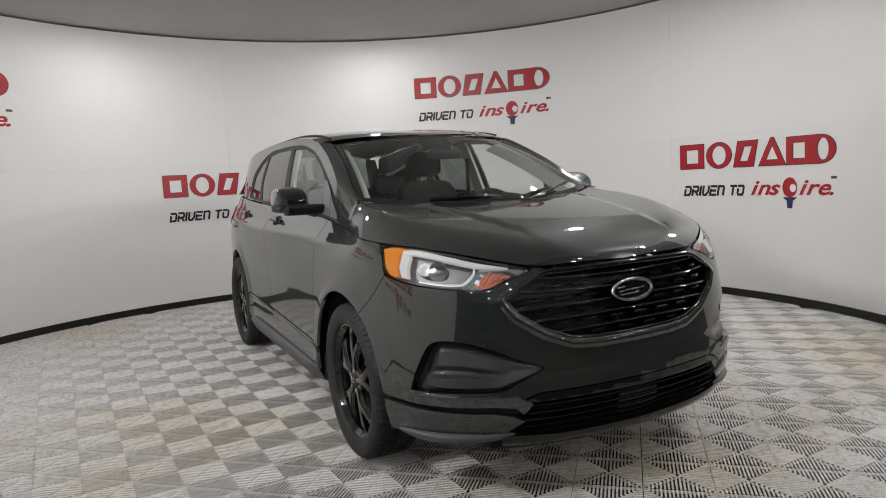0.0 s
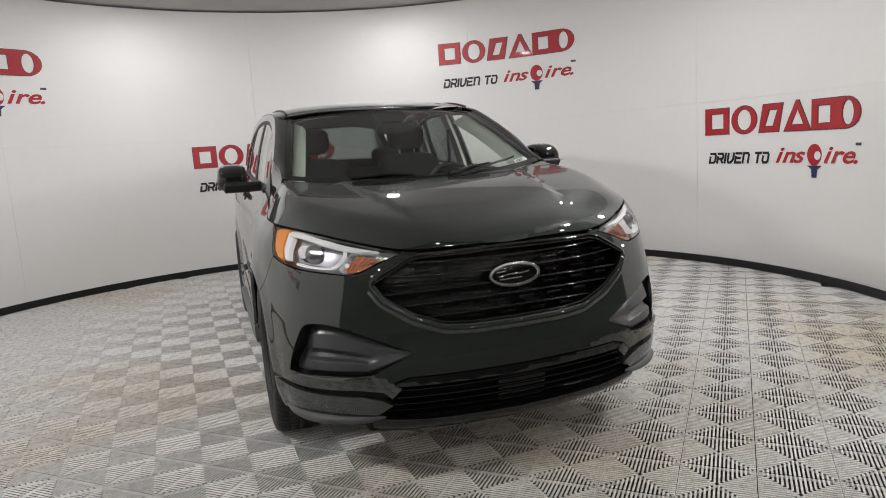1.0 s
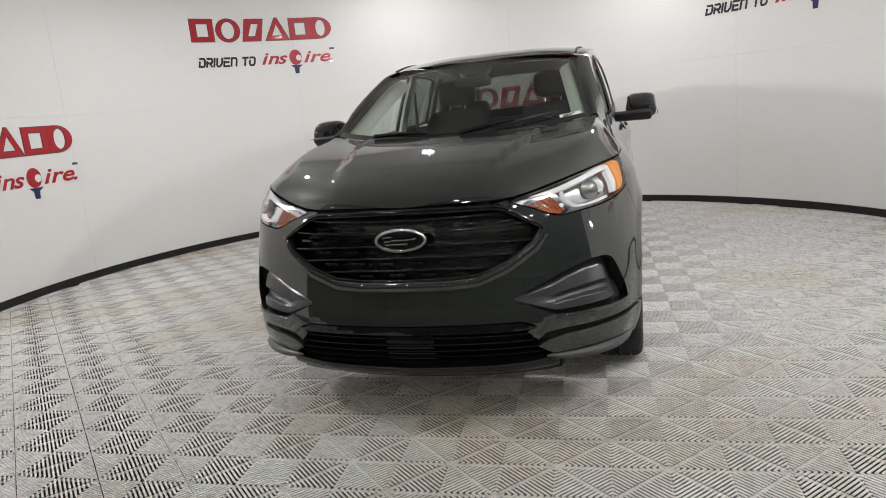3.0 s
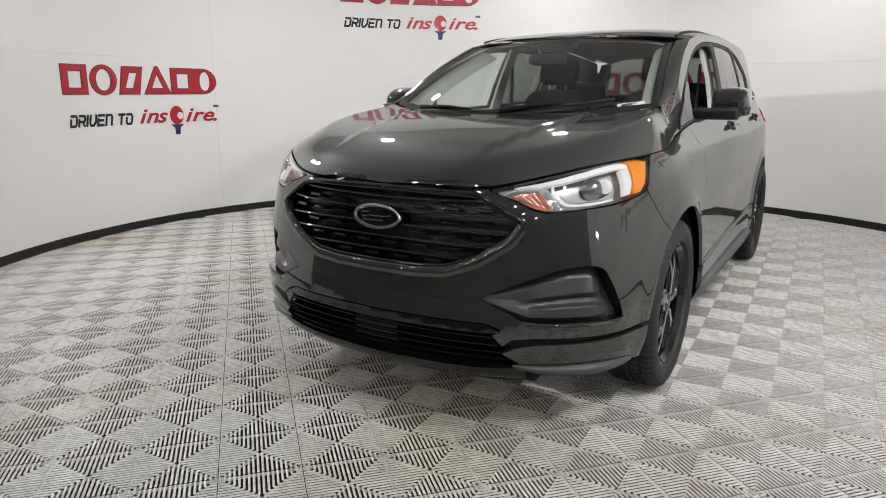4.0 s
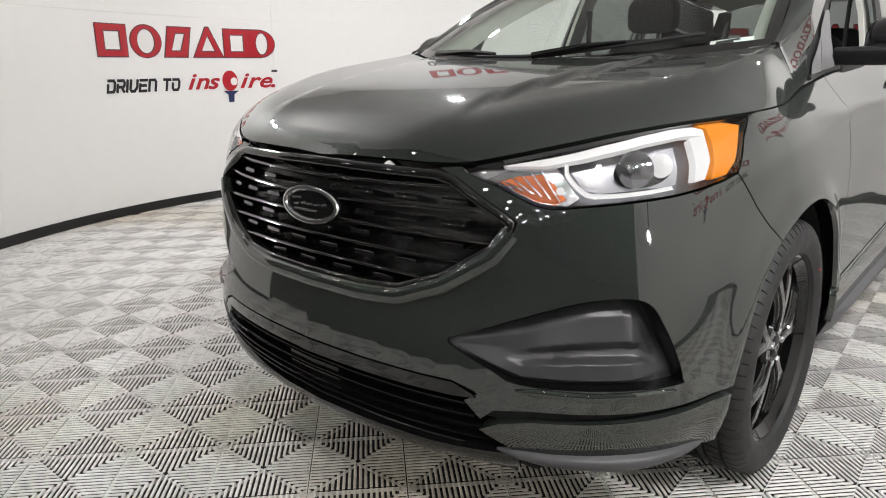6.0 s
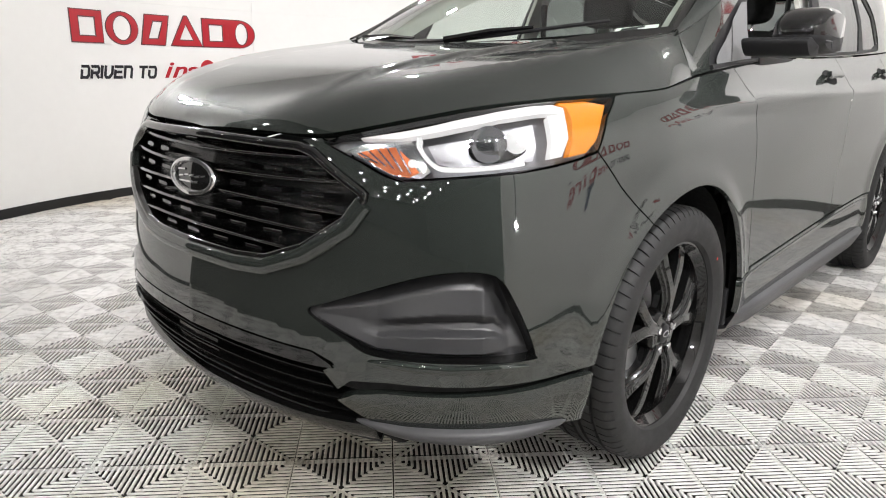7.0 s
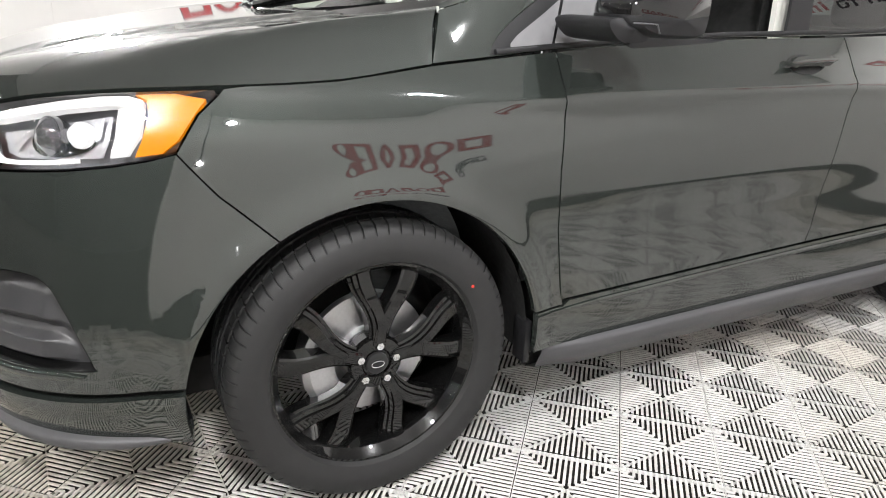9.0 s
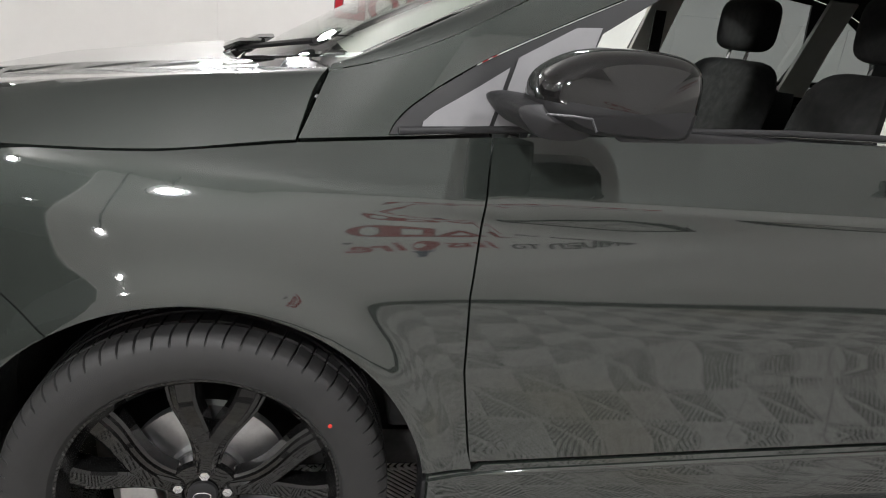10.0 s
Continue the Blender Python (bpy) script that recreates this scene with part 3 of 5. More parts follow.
badge = part("badge", panel("badge", oval(.112, .046), body, M_GLOSS, .015, .04, 0, lift=.004), grille, "oval badge, black with a chrome rim")
part("badge_rim", band("badge_rim", oval(.108, .043), body, M_CHROME, .008, .014, 0, True), badge, "chrome rim")
for a, b, w in ((-.060, .862, .020), (-.060, .845, .012), (-.028, .850, .012), (0.0, .850, .012), (.028, .850, .012), (.056, .853, .010), (-.02, .833, .05)):
    part("script_bar", band("script_bar", [(a - w, b), (a + w, b + .003)], body, M_CHROME, .0035, .007, 0, step=.01), badge)

# hood
ss = np.linspace(0, 1.808, 220)
E3 = skin(ss, hood_line(ss))
ey, ex, ez = E3[:, 1], E3[:, 0], E3[:, 2]
edge_x = lambda y: np.interp(y, ey, ex)
edge_z = lambda y: np.interp(y, ey, ez)
mid_z = spline([-.97, -.9325, -.915, -.88, -.81, -.68, -.5, -.3, -.1, .08, .22], [.955, .981, 1.012, 1.044, 1.081, 1.118, 1.152, 1.182, 1.207, 1.228, 1.249])
flat_to = spline([-.95, -.80, -.60, -.35, -.10, .20], [.40, .55, .72, .83, .87, .895])
flank_power = spline([-.95, -.60, -.30, .20], [2.6, 1.9, 1.45, 1.22])


def hood_at(x, y):
    x, y = np.broadcast_arrays(np.asarray(x, float), np.asarray(y, float))
    xe = np.maximum(edge_x(y), .02)
    k = np.clip(np.abs(x) / xe, 0, 1.05)
    k0 = flat_to(y)
    drop = np.clip((k - k0) / (1 - k0), 0, 1.2) ** flank_power(y)
    rise = .010 * np.clip((y + .5) / .5, 0, 1) * np.clip(1 - np.abs(k - k0) / .35, 0, 1)
    z = mid_z(y) + rise * (1 - np.clip(drop, 0, 1)) - (mid_z(y) - edge_z(y)) * drop
    w = .33 + .17 * np.clip((y + .9) / .9, 0, 1)
    t = np.clip((w + .022 - np.abs(x)) / .044, 0, 1)
    dome = t * t * (3 - 2 * t) * .013 * np.clip((y + .90) / .25, 0, 1)
    return np.stack([x, y, z + dome], -1)


side_edge = [(float(a), float(b)) for a, b in zip(E3[4::5, 0], E3[4::5, 1])]
rear_edge = [(.80, .186), (.764, .214), (.735, .198), (.70, .165), (.62, .115), (.40, -.004), (.20, -.060), (0, -.08)]
ho = [(0.0, float(E3[0, 1]))] + side_edge + rear_edge
ho = [tuple(p) for p in ho] + [(-a, b) for a, b in ho[::-1] if a > 1e-6]
hood = part("hood", panel("hood", ho, hood_at, M_PAINT, .03, .03, .002), car, "dark green-grey hood with a raised middle")
part("hood_seal", band("hood_seal", [(-.75, .20), (-.60, .085), (-.40, -.018), (0, -.09), (.40, -.018), (.60, .085), (.75, .20)], hood_at, M_SATIN, .02, -.012, -.05, step=.04), hood)

# fenders, doors, quarters, sills
ZF = .470
for sg in (1, -1):
    mir = sg < 0
    gap_f = [(2.200, .470), (2.184, .52), (2.156, .70), (2.150, .863), (2.158, .98), (2.164, 1.040), (2.190, 1.159)]
    fender = ([(1.195, .958), (1.273, .87)] + arc(-.01, 122, 12, 40) + [(s_of_y(-.01 + ARCH), ZF)] + gap_f
              + [(s, float(hood_line(s))) for s in (1.985, 1.81, 1.68, 1.56, 1.44, 1.345)] + HL_OUT[::-1])
    part("fender", panel("fender", fender, skin, M_PAINT, .018, .015, .002, mirror=mir), car)
    gap_b = [(s_of_y(1.655), .512), (s_of_y(1.672), .56), (s_of_y(1.70), .80), (s_of_y(1.718), .975), (s_of_y(1.755), 1.10), (s_of_y(1.775), float(belt(1.775)))]
    top = [(s_of_y(y), float(belt(y))) for y in (1.6, 1.4, 1.2, 1.0, .8, .65)]
    door = [(2.190, .487), (s_of_y(1.1), .500)] + gap_b + top + gap_f[1:][::-1]
    fd = part("front_door", panel("front_door", door, skin, M_PAINT, .03, .02, .0025, mirror=mir), car)
    rear_d = ([(s_of_y(2.385), .528)] + arc(2.84, 161, 128, 10) + [(s_of_y(2.70), .95), (s_of_y(2.76), 1.10), (s_of_y(2.755), float(belt(2.755)))]
              + [(s_of_y(y), float(belt(y))) for y in (2.5, 2.25, 2.0)] + gap_b[::-1])
    rd = part("rear_door", panel("rear_door", rear_d, skin, M_PAINT, .03, .02, .0025, mirror=mir), car)
    quarter = ([(s_of_y(2.755), float(belt(2.755))), (s_of_y(2.76), 1.10), (s_of_y(2.70), .95)] + arc(2.84, 128, -2, 40)
               + [(s_of_y(3.40), .33), (s_of_y(3.50), .60), (s_of_y(3.52), 1.0), (s_of_y(3.56), 1.29)] + [(s_of_y(y), float(belt(y))) for y in (3.3, 3.0)])
    part("quarter_panel", panel("quarter_panel", quarter, skin, M_PAINT, .04, .02, .002, mirror=mir), car)
    rb = [(s_of_y(3.40), .33), (s_of_y(3.50), .60), (s_of_y(3.51), .78), (S_END - .02, .78), (S_END - .02, .30)]
    part("rear_bumper", panel("rear_bumper", rb, skin, M_PAINT, .05, .02, .002, mirror=mir), car)
    tg = [(s_of_y(3.515), .79), (s_of_y(3.52), 1.0), (s_of_y(3.56), 1.29), (S_END - .004, 1.32), (S_END - .004, .79)]
    part("tailgate", panel("tailgate", tg, skin, M_PAINT, .05, .02, .001, mirror=mir), car)
    part("tail_lamp", panel("tail_lamp", [(s_of_y(3.36), 1.10), (s_of_y(3.52), 1.02), (S_END - .55, 1.02), (S_END - .50, 1.13), (s_of_y(3.50), 1.20), (s_of_y(3.40), 1.17)], skin, M_RED, .03, .02, 0, lift=.012, mirror=mir), car, "red tail lamp")
    # sill with its grey step
    sill = [(s_of_y(-.01 + ARCH) + .003, .34), (s_of_y(-.01 + ARCH) + .003, ZF - .004), (2.200, ZF - .004), (2.222, .482), (s_of_y(1.1), .495), (s_of_y(1.66), .507), (s_of_y(2.38), .522), (s_of_y(2.382), .40), (s_of_y(2.376), .34)]
    part("sill", panel("sill", sill, skin, M_PAINT, .04, .02, .0015, mirror=mir), car)
    part("sill_crease", band("sill_crease", [(2.10, .455), (s_of_y(1.1), .472), (s_of_y(2.36), .50)], skin, M_PAINT, .008, .006, mirror=mir, taper=True), car)
    ys = np.linspace(.50, 2.36, 40)
    k = np.clip(np.minimum((ys - .50) / .16, (2.36 - ys) / .10), 0, 1)
    rows_ = [(.945 + 0 * k, .345 + .0 * k), (.955 + .022 * k, .335 + .008 * k), (.957 + .026 * k, .325 + .008 * k), (.930 + .015 * k, .262 - .012 * k), (.84 + 0 * k, .225 + 0 * k)]
    Xs = np.stack([np.stack([sg * a, ys, b], -1) for a, b in rows_], 1)
    part("sill_step", grid_mesh("sill_step", Xs, M_GREY, None, sg > 0), car, "grey plastic sill step")
    mud = [box_at((sg * .905 - .03, .452, .285), (sg * .905 + .03, .476, .42), .006)]
    part("mud_flap", joined("mud_flap", mud, M_SATIN), car, "black mud flap")
    part("air_deflector", joined("air_deflector", [box_at((sg * .72 - .07, -.46, .195), (sg * .72 + .07, -.445, .26), .004)], M_SATIN), car, "black air deflector before the wheel")
    # door handles
    for door_ob, y0 in ((fd, 1.40), (rd, 2.46)):
        s0, s1 = s_of_y(y0), s_of_y(y0 + .235)
        z0 = 1.118 + .02 * (y0 > 2)
        hd = part("door_handle", band("door_handle", [(s0, z0), (s0 + .05, z0 + .010), (s1 - .06, z0 + .014), (s1, z0 + .012)], skin, M_PAINT, .014, .036, .018, mirror=mir, taper=True), door_ob, "body-coloured door handle")
        # the cup is no hollow: its shade is a flat near-black ellipse
        part("handle_cup", panel("handle_cup", [((s0 + s1) / 2 - .012 + .082 * math.cos(q), z0 + .010 + .030 * math.sin(q)) for q in np.linspace(0, 6.283, 24)[:-1]], skin, M_SHELL, .015, .0, 0, lift=.0022, mirror=mir), hd, "flat dark patch for the shade behind the handle")
        part("handle_foot", joined("handle_foot", [tube([tuple(np.array(skin(np.array([s]), np.array([z0 + .01]))[0]) * (sg, 1, 1)) for s in (s0 + .002, s0 + .03)], .012)], M_PAINT), hd)

# greenhouse
zb_x = lambda y: np.array([skin(np.array([s_of_y(float(q))]), np.array([float(belt(float(q)))]))[0, 0] for q in np.atleast_1d(y)])
_yt = np.linspace(.05, 3.75, 120)
_xt = zb_x(_yt)


def cabin(y, z):
    """The side of the cabin above the doors."""
    y, z = np.broadcast_arrays(np.asarray(y, float), np.asarray(z, float))
    d = np.clip(z - belt(y), -.02, 1)
    tail = np.clip(y - 2.9, 0, 2)
    return np.stack([np.interp(y, _yt, _xt) - .004 - .18 * d - .26 * d * d - .40 * d * np.clip((.50 - y) / .28, 0, 1) - .10 * tail ** 2, y, z], -1)


rail = spline([.13, .215, .29, .37, .45, .64, .85, 1.06, 1.4, 1.88, 2.42, 2.9, 3.4], [1.225, 1.253, 1.274, 1.303, 1.341, 1.448, 1.545, 1.620, 1.672, 1.692, 1.680, 1.655, 1.60])
DLO = ([(.333, 1.149), (.55, 1.170), (1.2, 1.211), (1.75, 1.228), (2.3, 1.250), (2.70, 1.272)]
       + rounded([(2.70, 1.272), (2.80, 1.30), (2.74, 1.47), (2.50, 1.58), (2.25, 1.634)], 5)[1:]
       + rounded([(2.25, 1.634), (1.75, 1.640), (1.35, 1.620), (1.08, 1.562), (.85, 1.468), (.565, 1.328), (.46, 1.266), (.378, 1.206), (.345, 1.172), (.333, 1.149)], 5)[1:-1])
W1 = [(.735, 1.195), (1.2, 1.220), (1.485, 1.230), (1.585, 1.612), (1.35, 1.602), (1.10, 1.548), (.88, 1.455), (.76, 1.375), (.725, 1.29)]
W2 = [(1.60, 1.236), (2.30, 1.262), (2.36, 1.40), (2.30, 1.600), (2.1, 1.618), (1.675, 1.620)]
W3 = [(2.40, 1.272), (2.66, 1.284), (2.755, 1.31), (2.70, 1.455), (2.50, 1.555), (2.375, 1.588), (2.42, 1.42)]
for sg in (1, -1):
    mir = sg < 0
    fy = [.213, .29, .37, .45, .64, .85, 1.06, 1.25, 1.4, 1.65, 1.88, 2.15, 2.42, 2.66, 2.9, 3.15, 3.38]
    frame_o = ([(.160, 1.129), (.33, 1.143), (.55, 1.163), (1.2, 1.203), (1.75, 1.219), (2.6, 1.253), (3.3, 1.288), (3.56, 1.30), (3.50, 1.45), (3.42, 1.585)]
               + [(y, float(rail(y))) for y in fy[::-1]])
    side = part("cabin_side", panel("cabin_side", frame_o, cabin, M_PAINT, .03, .02, .0015, (DLO,), mirror=mir), car)
    trim = part("window_trim", panel("window_trim", DLO, cabin, M_SATIN, .03, .012, .001, (W1, W2, W3), mirror=mir, lift=-.006), car, "matt black window surround and pillars")
    part("belt_strip", band("belt_strip", [(.35, 1.156), (.55, 1.172), (1.2, 1.213), (1.75, 1.231), (2.3, 1.253), (2.70, 1.277)], cabin, M_SATIN, .007, .006, mirror=mir, step=.04), trim)
    part("sail_panel", panel("sail_panel", [(.396, 1.164), (.53, 1.174), (.566, 1.292), (.47, 1.228), (.42, 1.196), (.398, 1.176)], cabin, M_SAIL, .02, .0, 0, mirror=mir, lift=.002), trim, "grey plastic sail panel")
    part("sail_panel", panel("sail_panel", [(.540, 1.178), (.735, 1.19), (.722, 1.29), (.755, 1.385), (.70, 1.38), (.582, 1.312)], cabin, M_SAIL, .02, .0, 0, mirror=mir, lift=.002), trim, "grey plastic mirror base")
    if sg < 0:
        part("front_window", panel("front_window", W1, cabin, M_SIDEGLASS, .05, .0, -.006, mirror=mir, lift=-.010), car, "clear front side window")
    part("rear_window", panel("rear_window", W2, cabin, M_DARKGLASS, .05, .0, -.006, mirror=mir, lift=-.010), car, "tinted rear side window")
    part("quarter_window", panel("quarter_window", W3, cabin, M_DARKGLASS, .05, .0, -.006, mirror=mir, lift=-.010), car, "tinted quarter window")

WB = lambda u: np.stack([.745 * u, -.055 + .295 * u ** 2, 1.200 + .060 * u ** 2], -1)
WT = lambda u: np.stack([.612 * u, .865 + .090 * u ** 2, 1.640 - .046 * u ** 2], -1)


def screen(u, v):
    u, v = np.broadcast_arrays(np.asarray(u, float), np.asarray(v, float))
    p = WB(u) * (1 - v)[..., None] + WT(u) * v[..., None]
    p[..., 2] += .030 * np.sin(np.pi * v) * (1 - .5 * u ** 2)
    p[..., 1] -= .014 * np.sin(np.pi * v)
    return p


uu, vv = np.meshgrid(np.linspace(-.985, .985, 40), np.linspace(.0, .985, 24), indexing="ij")
part("windscreen", grid_mesh("windscreen", screen(uu, vv), M_WINDSCREEN), car, "clear green-tinted windscreen")
part("screen_border", joined("screen_border", [
    (lambda X: (X.reshape(-1, 3), [(i * 3 + j, (i + 1) * 3 + j, (i + 1) * 3 + j + 1, i * 3 + j + 1) for i in range(len(X) - 1) for j in range(2)]))(
        np.stack([screen(np.linspace(-1, 1, 40), np.full(40, a)) + (0, .001, .003) for a in (.978, .99, 1.0)], 1)),
    (lambda X: (X.reshape(-1, 3), [(i * 3 + j, (i + 1) * 3 + j, (i + 1) * 3 + j + 1, i * 3 + j + 1) for i in range(len(X) - 1) for j in range(2)]))(
        np.stack([screen(np.linspace(-1, 1, 40), np.full(40, a)) + (0, -.001, .003) for a in (-.01, .02, .045)], 1))], M_GLOSS), car, "black ceramic screen border")
for sg in (1, -1):
    v = np.linspace(0, 1, 30)
    inner = screen(np.full(30, 1.0), v)
    yy = np.interp(v, [0, .12, .5, 1], [.213, .32, .64, 1.06])
    outer = np.array([cabin(np.array([a]), np.array([float(rail(a))]))[0] for a in yy])
    X = np.stack([inner + (0, .012, -.014), inner, inner * .6 + outer * .4 + np.array([.006, -.007, .010]), inner * .3 + outer * .7 + np.array([.006, -.004, .008]), outer], 1) * (sg, 1, 1)
    part("a_pillar", grid_mesh("a_pillar", X, M_PAINT, None, sg < 0), car, "body-coloured windscreen pillar")
    Xb = np.stack([inner + (-.030, .004, .001), inner + (.002, -.001, .006), inner + (.012, .0, .004)], 1) * (sg, 1, 1)
    part("pillar_seal", grid_mesh("pillar_seal", Xb, M_GLOSS, None, sg < 0), car, "black windscreen edge seal")
    Xi = np.stack([inner + (-.105, .075, -.060), inner + (-.085, .030, -.035), inner + (-.034, .012, -.016), inner + (-.02, .06, -.05), outer + (-.05, .05, -.04)], 1) * (sg, 1, 1)
    part("pillar_lining", grid_mesh("pillar_lining", Xi, M_TRIM, None, sg > 0), car, "light grey pillar lining")

roof_mid = spline([.80, .865, 1.2, 1.7, 2.4, 3.0, 3.6], [1.625, 1.644, 1.702, 1.735, 1.732, 1.705, 1.655])
uu, vv = np.meshgrid(np.linspace(-1, 1, 50), np.linspace(0, 1, 50), indexing="ij")
ry = (.865 + .195 * uu ** 2) * (1 - vv) + 3.52 * vv
rx = np.array([[float(cabin(np.array([b]), np.array([float(rail(min(b, 3.38)))]))[0, 0]) for b in r] for r in ry])
rz = roof_mid(ry) - (roof_mid(ry) - rail(np.minimum(ry, 3.38))) * np.abs(uu) ** 3.2
roof = part("roof", grid_mesh("roof", np.stack([uu * rx, ry, rz], -1), M_PAINT), car, "dark green-grey roof")
for sg in (1, -1):
    y = np.linspace(1.06, 3.3, 40)
    p = np.array([[sg * (float(cabin(np.array([b]), np.array([float(rail(b))]))[0, 0]) - .075), b, float(roof_mid(b) - (roof_mid(b) - rail(b)) * .70) + .004] for b in y])
    part("roof_channel", joined("roof_channel", [tube(p, .007, 6)], M_SATIN), roof, "black roof channel strip")
uu, vv = np.meshgrid(np.linspace(-1, 1, 24), np.linspace(0, 1, 12), indexing="ij")
rg = np.stack([uu * (.60 + .14 * vv), 3.50 + .26 * vv - .10 * uu ** 2, 1.645 - .07 * uu ** 2 - .345 * vv + .07 * uu ** 2 * vv], -1)
part("rear_screen", grid_mesh("rear_screen", rg, M_DARKGLASS, None, False), car, "tinted rear screen")
part("roof_spoiler", joined("roof_spoiler", [box_at((-.56, 3.42, 1.625), (.56, 3.66, 1.65), .01)], M_PAINT), car)
for sg in (1, -1):
    X = np.array([[(sg * .60, 3.40, 1.575), (sg * .66, 3.46, 1.45), (sg * .70, 3.52, 1.29)], [(sg * .54, 3.47, 1.58), (sg * .60, 3.60, 1.45), (sg * .66, 3.70, 1.30)]])
    part("rear_pillar", thick(grid_mesh("rear_pillar", X, M_PAINT, None, sg > 0), .03), car)

# headlamps
HLO = [(.474, .974)] + [(a, b + .004) for a, b in HL_LOW[1:]] + [(a - .004, b) for a, b in HL_OUT[:-1]] + [(s, float(hood_line(s)) - .006) for s in (1.28, 1.20, 1.12, 1.04, .95, .849, .77, .696, .62, .557, .51)]
for sg in (1, -1):
    mir = sg < 0
    depth = lambda u, v: .030 + .030 * np.clip((u - .50) / .2, 0, 1)
    lampb = part("headlamp", panel("headlamp", HLO, skin, M_LAMPBACK, .02, .0, -.002, mirror=mir, sag=depth), car, "lit headlamp with a white light band and an amber marker")
    q = resample(HLO, .02)
    X0, N0 = skin(q[:, 0], q[:, 1]), normal_at(skin, q[:, 0], q[:, 1])
    Xw = np.stack([X0 - N0 * .002, X0 - N0 * .062], 1) * ((-1, 1, 1) if mir else (1, 1, 1))
    part("lamp_wall", grid_mesh("lamp_wall", Xw, M_GLOSS, None, mir, True), lampb)
    lens = part("lens", panel("lens", HLO, skin, M_LENS, .025, .0, .001, mirror=mir, lift=.001), lampb, "clear lamp lens")
    lens.visible_shadow = False
    kw = dict(mirror=mir)
    part("light_band", panel("light_band", [(.56, .990), (.68, 1.012), (.80, 1.036), (.92, 1.054), (1.03, 1.066), (1.10, 1.069), (1.130, 1.062), (1.130, 1.050), (1.06, 1.050), (.93, 1.039), (.80, 1.019), (.70, 1.000), (.66, .992)], skin, M_DRLBAND, .02, .02, 0, lift=-.012, **kw), lampb, "glowing white light band")
    part("light_band", panel("light_band", [(1.078, 1.045), (1.130, 1.050), (1.122, .995), (1.095, .953), (1.060, .949), (1.072, .99)], skin, M_DRL, .02, .02, 0, lift=-.013, **kw), lampb, "glowing white daytime light block")
    part("light_tube", band("light_tube", rounded([(.712, .996), (.716, .972), (.755, .936), (.80, .929), (.90, .934), (.985, .942)], 6), skin, M_DRL, .0045, -.010, -.03, step=.015, **kw), lampb, "glowing white light guide")
    part("amber_marker", panel("amber_marker", [(1.115, 1.071), (1.20, 1.075), (1.262, 1.066), (1.235, 1.034), (1.20, .985), (1.165, .958), (1.112, .951), (1.128, .985), (1.143, 1.035), (1.139, 1.062)], skin, M_AMBER, .02, .02, 0, lift=-.010, **kw), lampb, "glowing amber side marker")
    part("amber_reflector", panel("amber_reflector", [(.555, .957), (.60, .970), (.655, .975), (.690, .950), (.715, .922), (.690, .910), (.645, .917), (.600, .936)], skin, M_TURN, .015, .02, 0, lift=-.020, **kw), lampb, "glowing orange turn lamp")
    part("chrome_reflector", panel("chrome_reflector", [(.52, .962), (.575, .986), (.68, 1.004), (.70, .98), (.745, .925), (.72, .908), (.65, .914), (.57, .945)], skin, M_CHROME, .02, .02, 0, lift=-.026, **kw), lampb, "chrome reflector strip")
    part("chrome_bowl", panel("chrome_bowl", [(.725, .990), (.80, 1.006), (.93, 1.028), (1.05, 1.042), (1.045, .985), (1.032, .950), (.80, .938), (.755, .946)], skin, M_BOWL, .02, .0, 0, lift=-.046, **kw), lampb, "silver lamp bowl")
    part("turn_bulb", panel("turn_bulb", [(.700 + .010 * math.cos(q), .940 + .009 * math.sin(q)) for q in np.linspace(0, 6.283, 14)[:-1]], skin, M_DRL, .01, .01, 0, lift=-.012, **kw), lampb, "lit white turn bulb")
    for k in range(6):
        a0 = .545 + .021 * k
        part("reflector_rib", band("reflector_rib", [(a0, .950 + .007 * k), (a0 + .050, .942 - .005 * k)], skin, M_CHROME, .0017, -.012, -.022, step=.01, **kw), lampb, "chrome reflector rib")
    part("bowl_facet", panel("bowl_facet", [(.738, .984), (.80, 1.000), (.835, .992), (.80, .950), (.765, .952)], skin, M_BOWL, .02, .0, 0, lift=-.040, **kw), lampb, "silver side of the lamp bowl")
    part("bowl_facet", panel("bowl_facet", [(.985, 1.026), (1.035, 1.034), (1.03, .99), (.99, .975)], skin, M_BOWL, .02, .0, 0, lift=-.038, **kw), lampb, "silver side of the lamp bowl")
    part("projector_housing", panel("projector_housing", [(.915 + .088 * math.cos(q) + .012 * math.cos(2 * q), .984 + .037 * math.sin(q)) for q in np.linspace(0, 6.283, 22)[:-1]], skin, M_GLOSS, .015, .01, 0, lift=-.040, **kw), lampb, "gloss black housing round the projector lenses")
    for a, b, r in ((.885, .985, .037), (.965, .992, .024)):
        c = skin(np.array([a]), np.array([b]))[0]
        n = normal_at(skin, np.array([a]), np.array([b]))[0]
        n = n * .5 + np.array([.25, -.8, 0]) * .5
        n /= np.linalg.norm(n)
        m = Matrix.Translation(Vector(c) - Vector(n) * .050) @ Vector(n).to_track_quat("X", "Z").to_matrix().to_4x4()
        V, Fc = moved(turned([(-.02, r * .9), (.006, r * 1.15), (.018, r * 1.12), (.020, r), (.028, r * .8), (.036, r * .45), (.039, .001)], 28), m)
        if mir:
            V, Fc = [(-x, y, z) for x, y, z in V], [q[::-1] for q in Fc]
        part("projector", joined("projector", [(V, Fc)], M_PROJ if r > .03 else M_DRL), lampb, "smoky projector lens" if r > .03 else "lit projector lens")

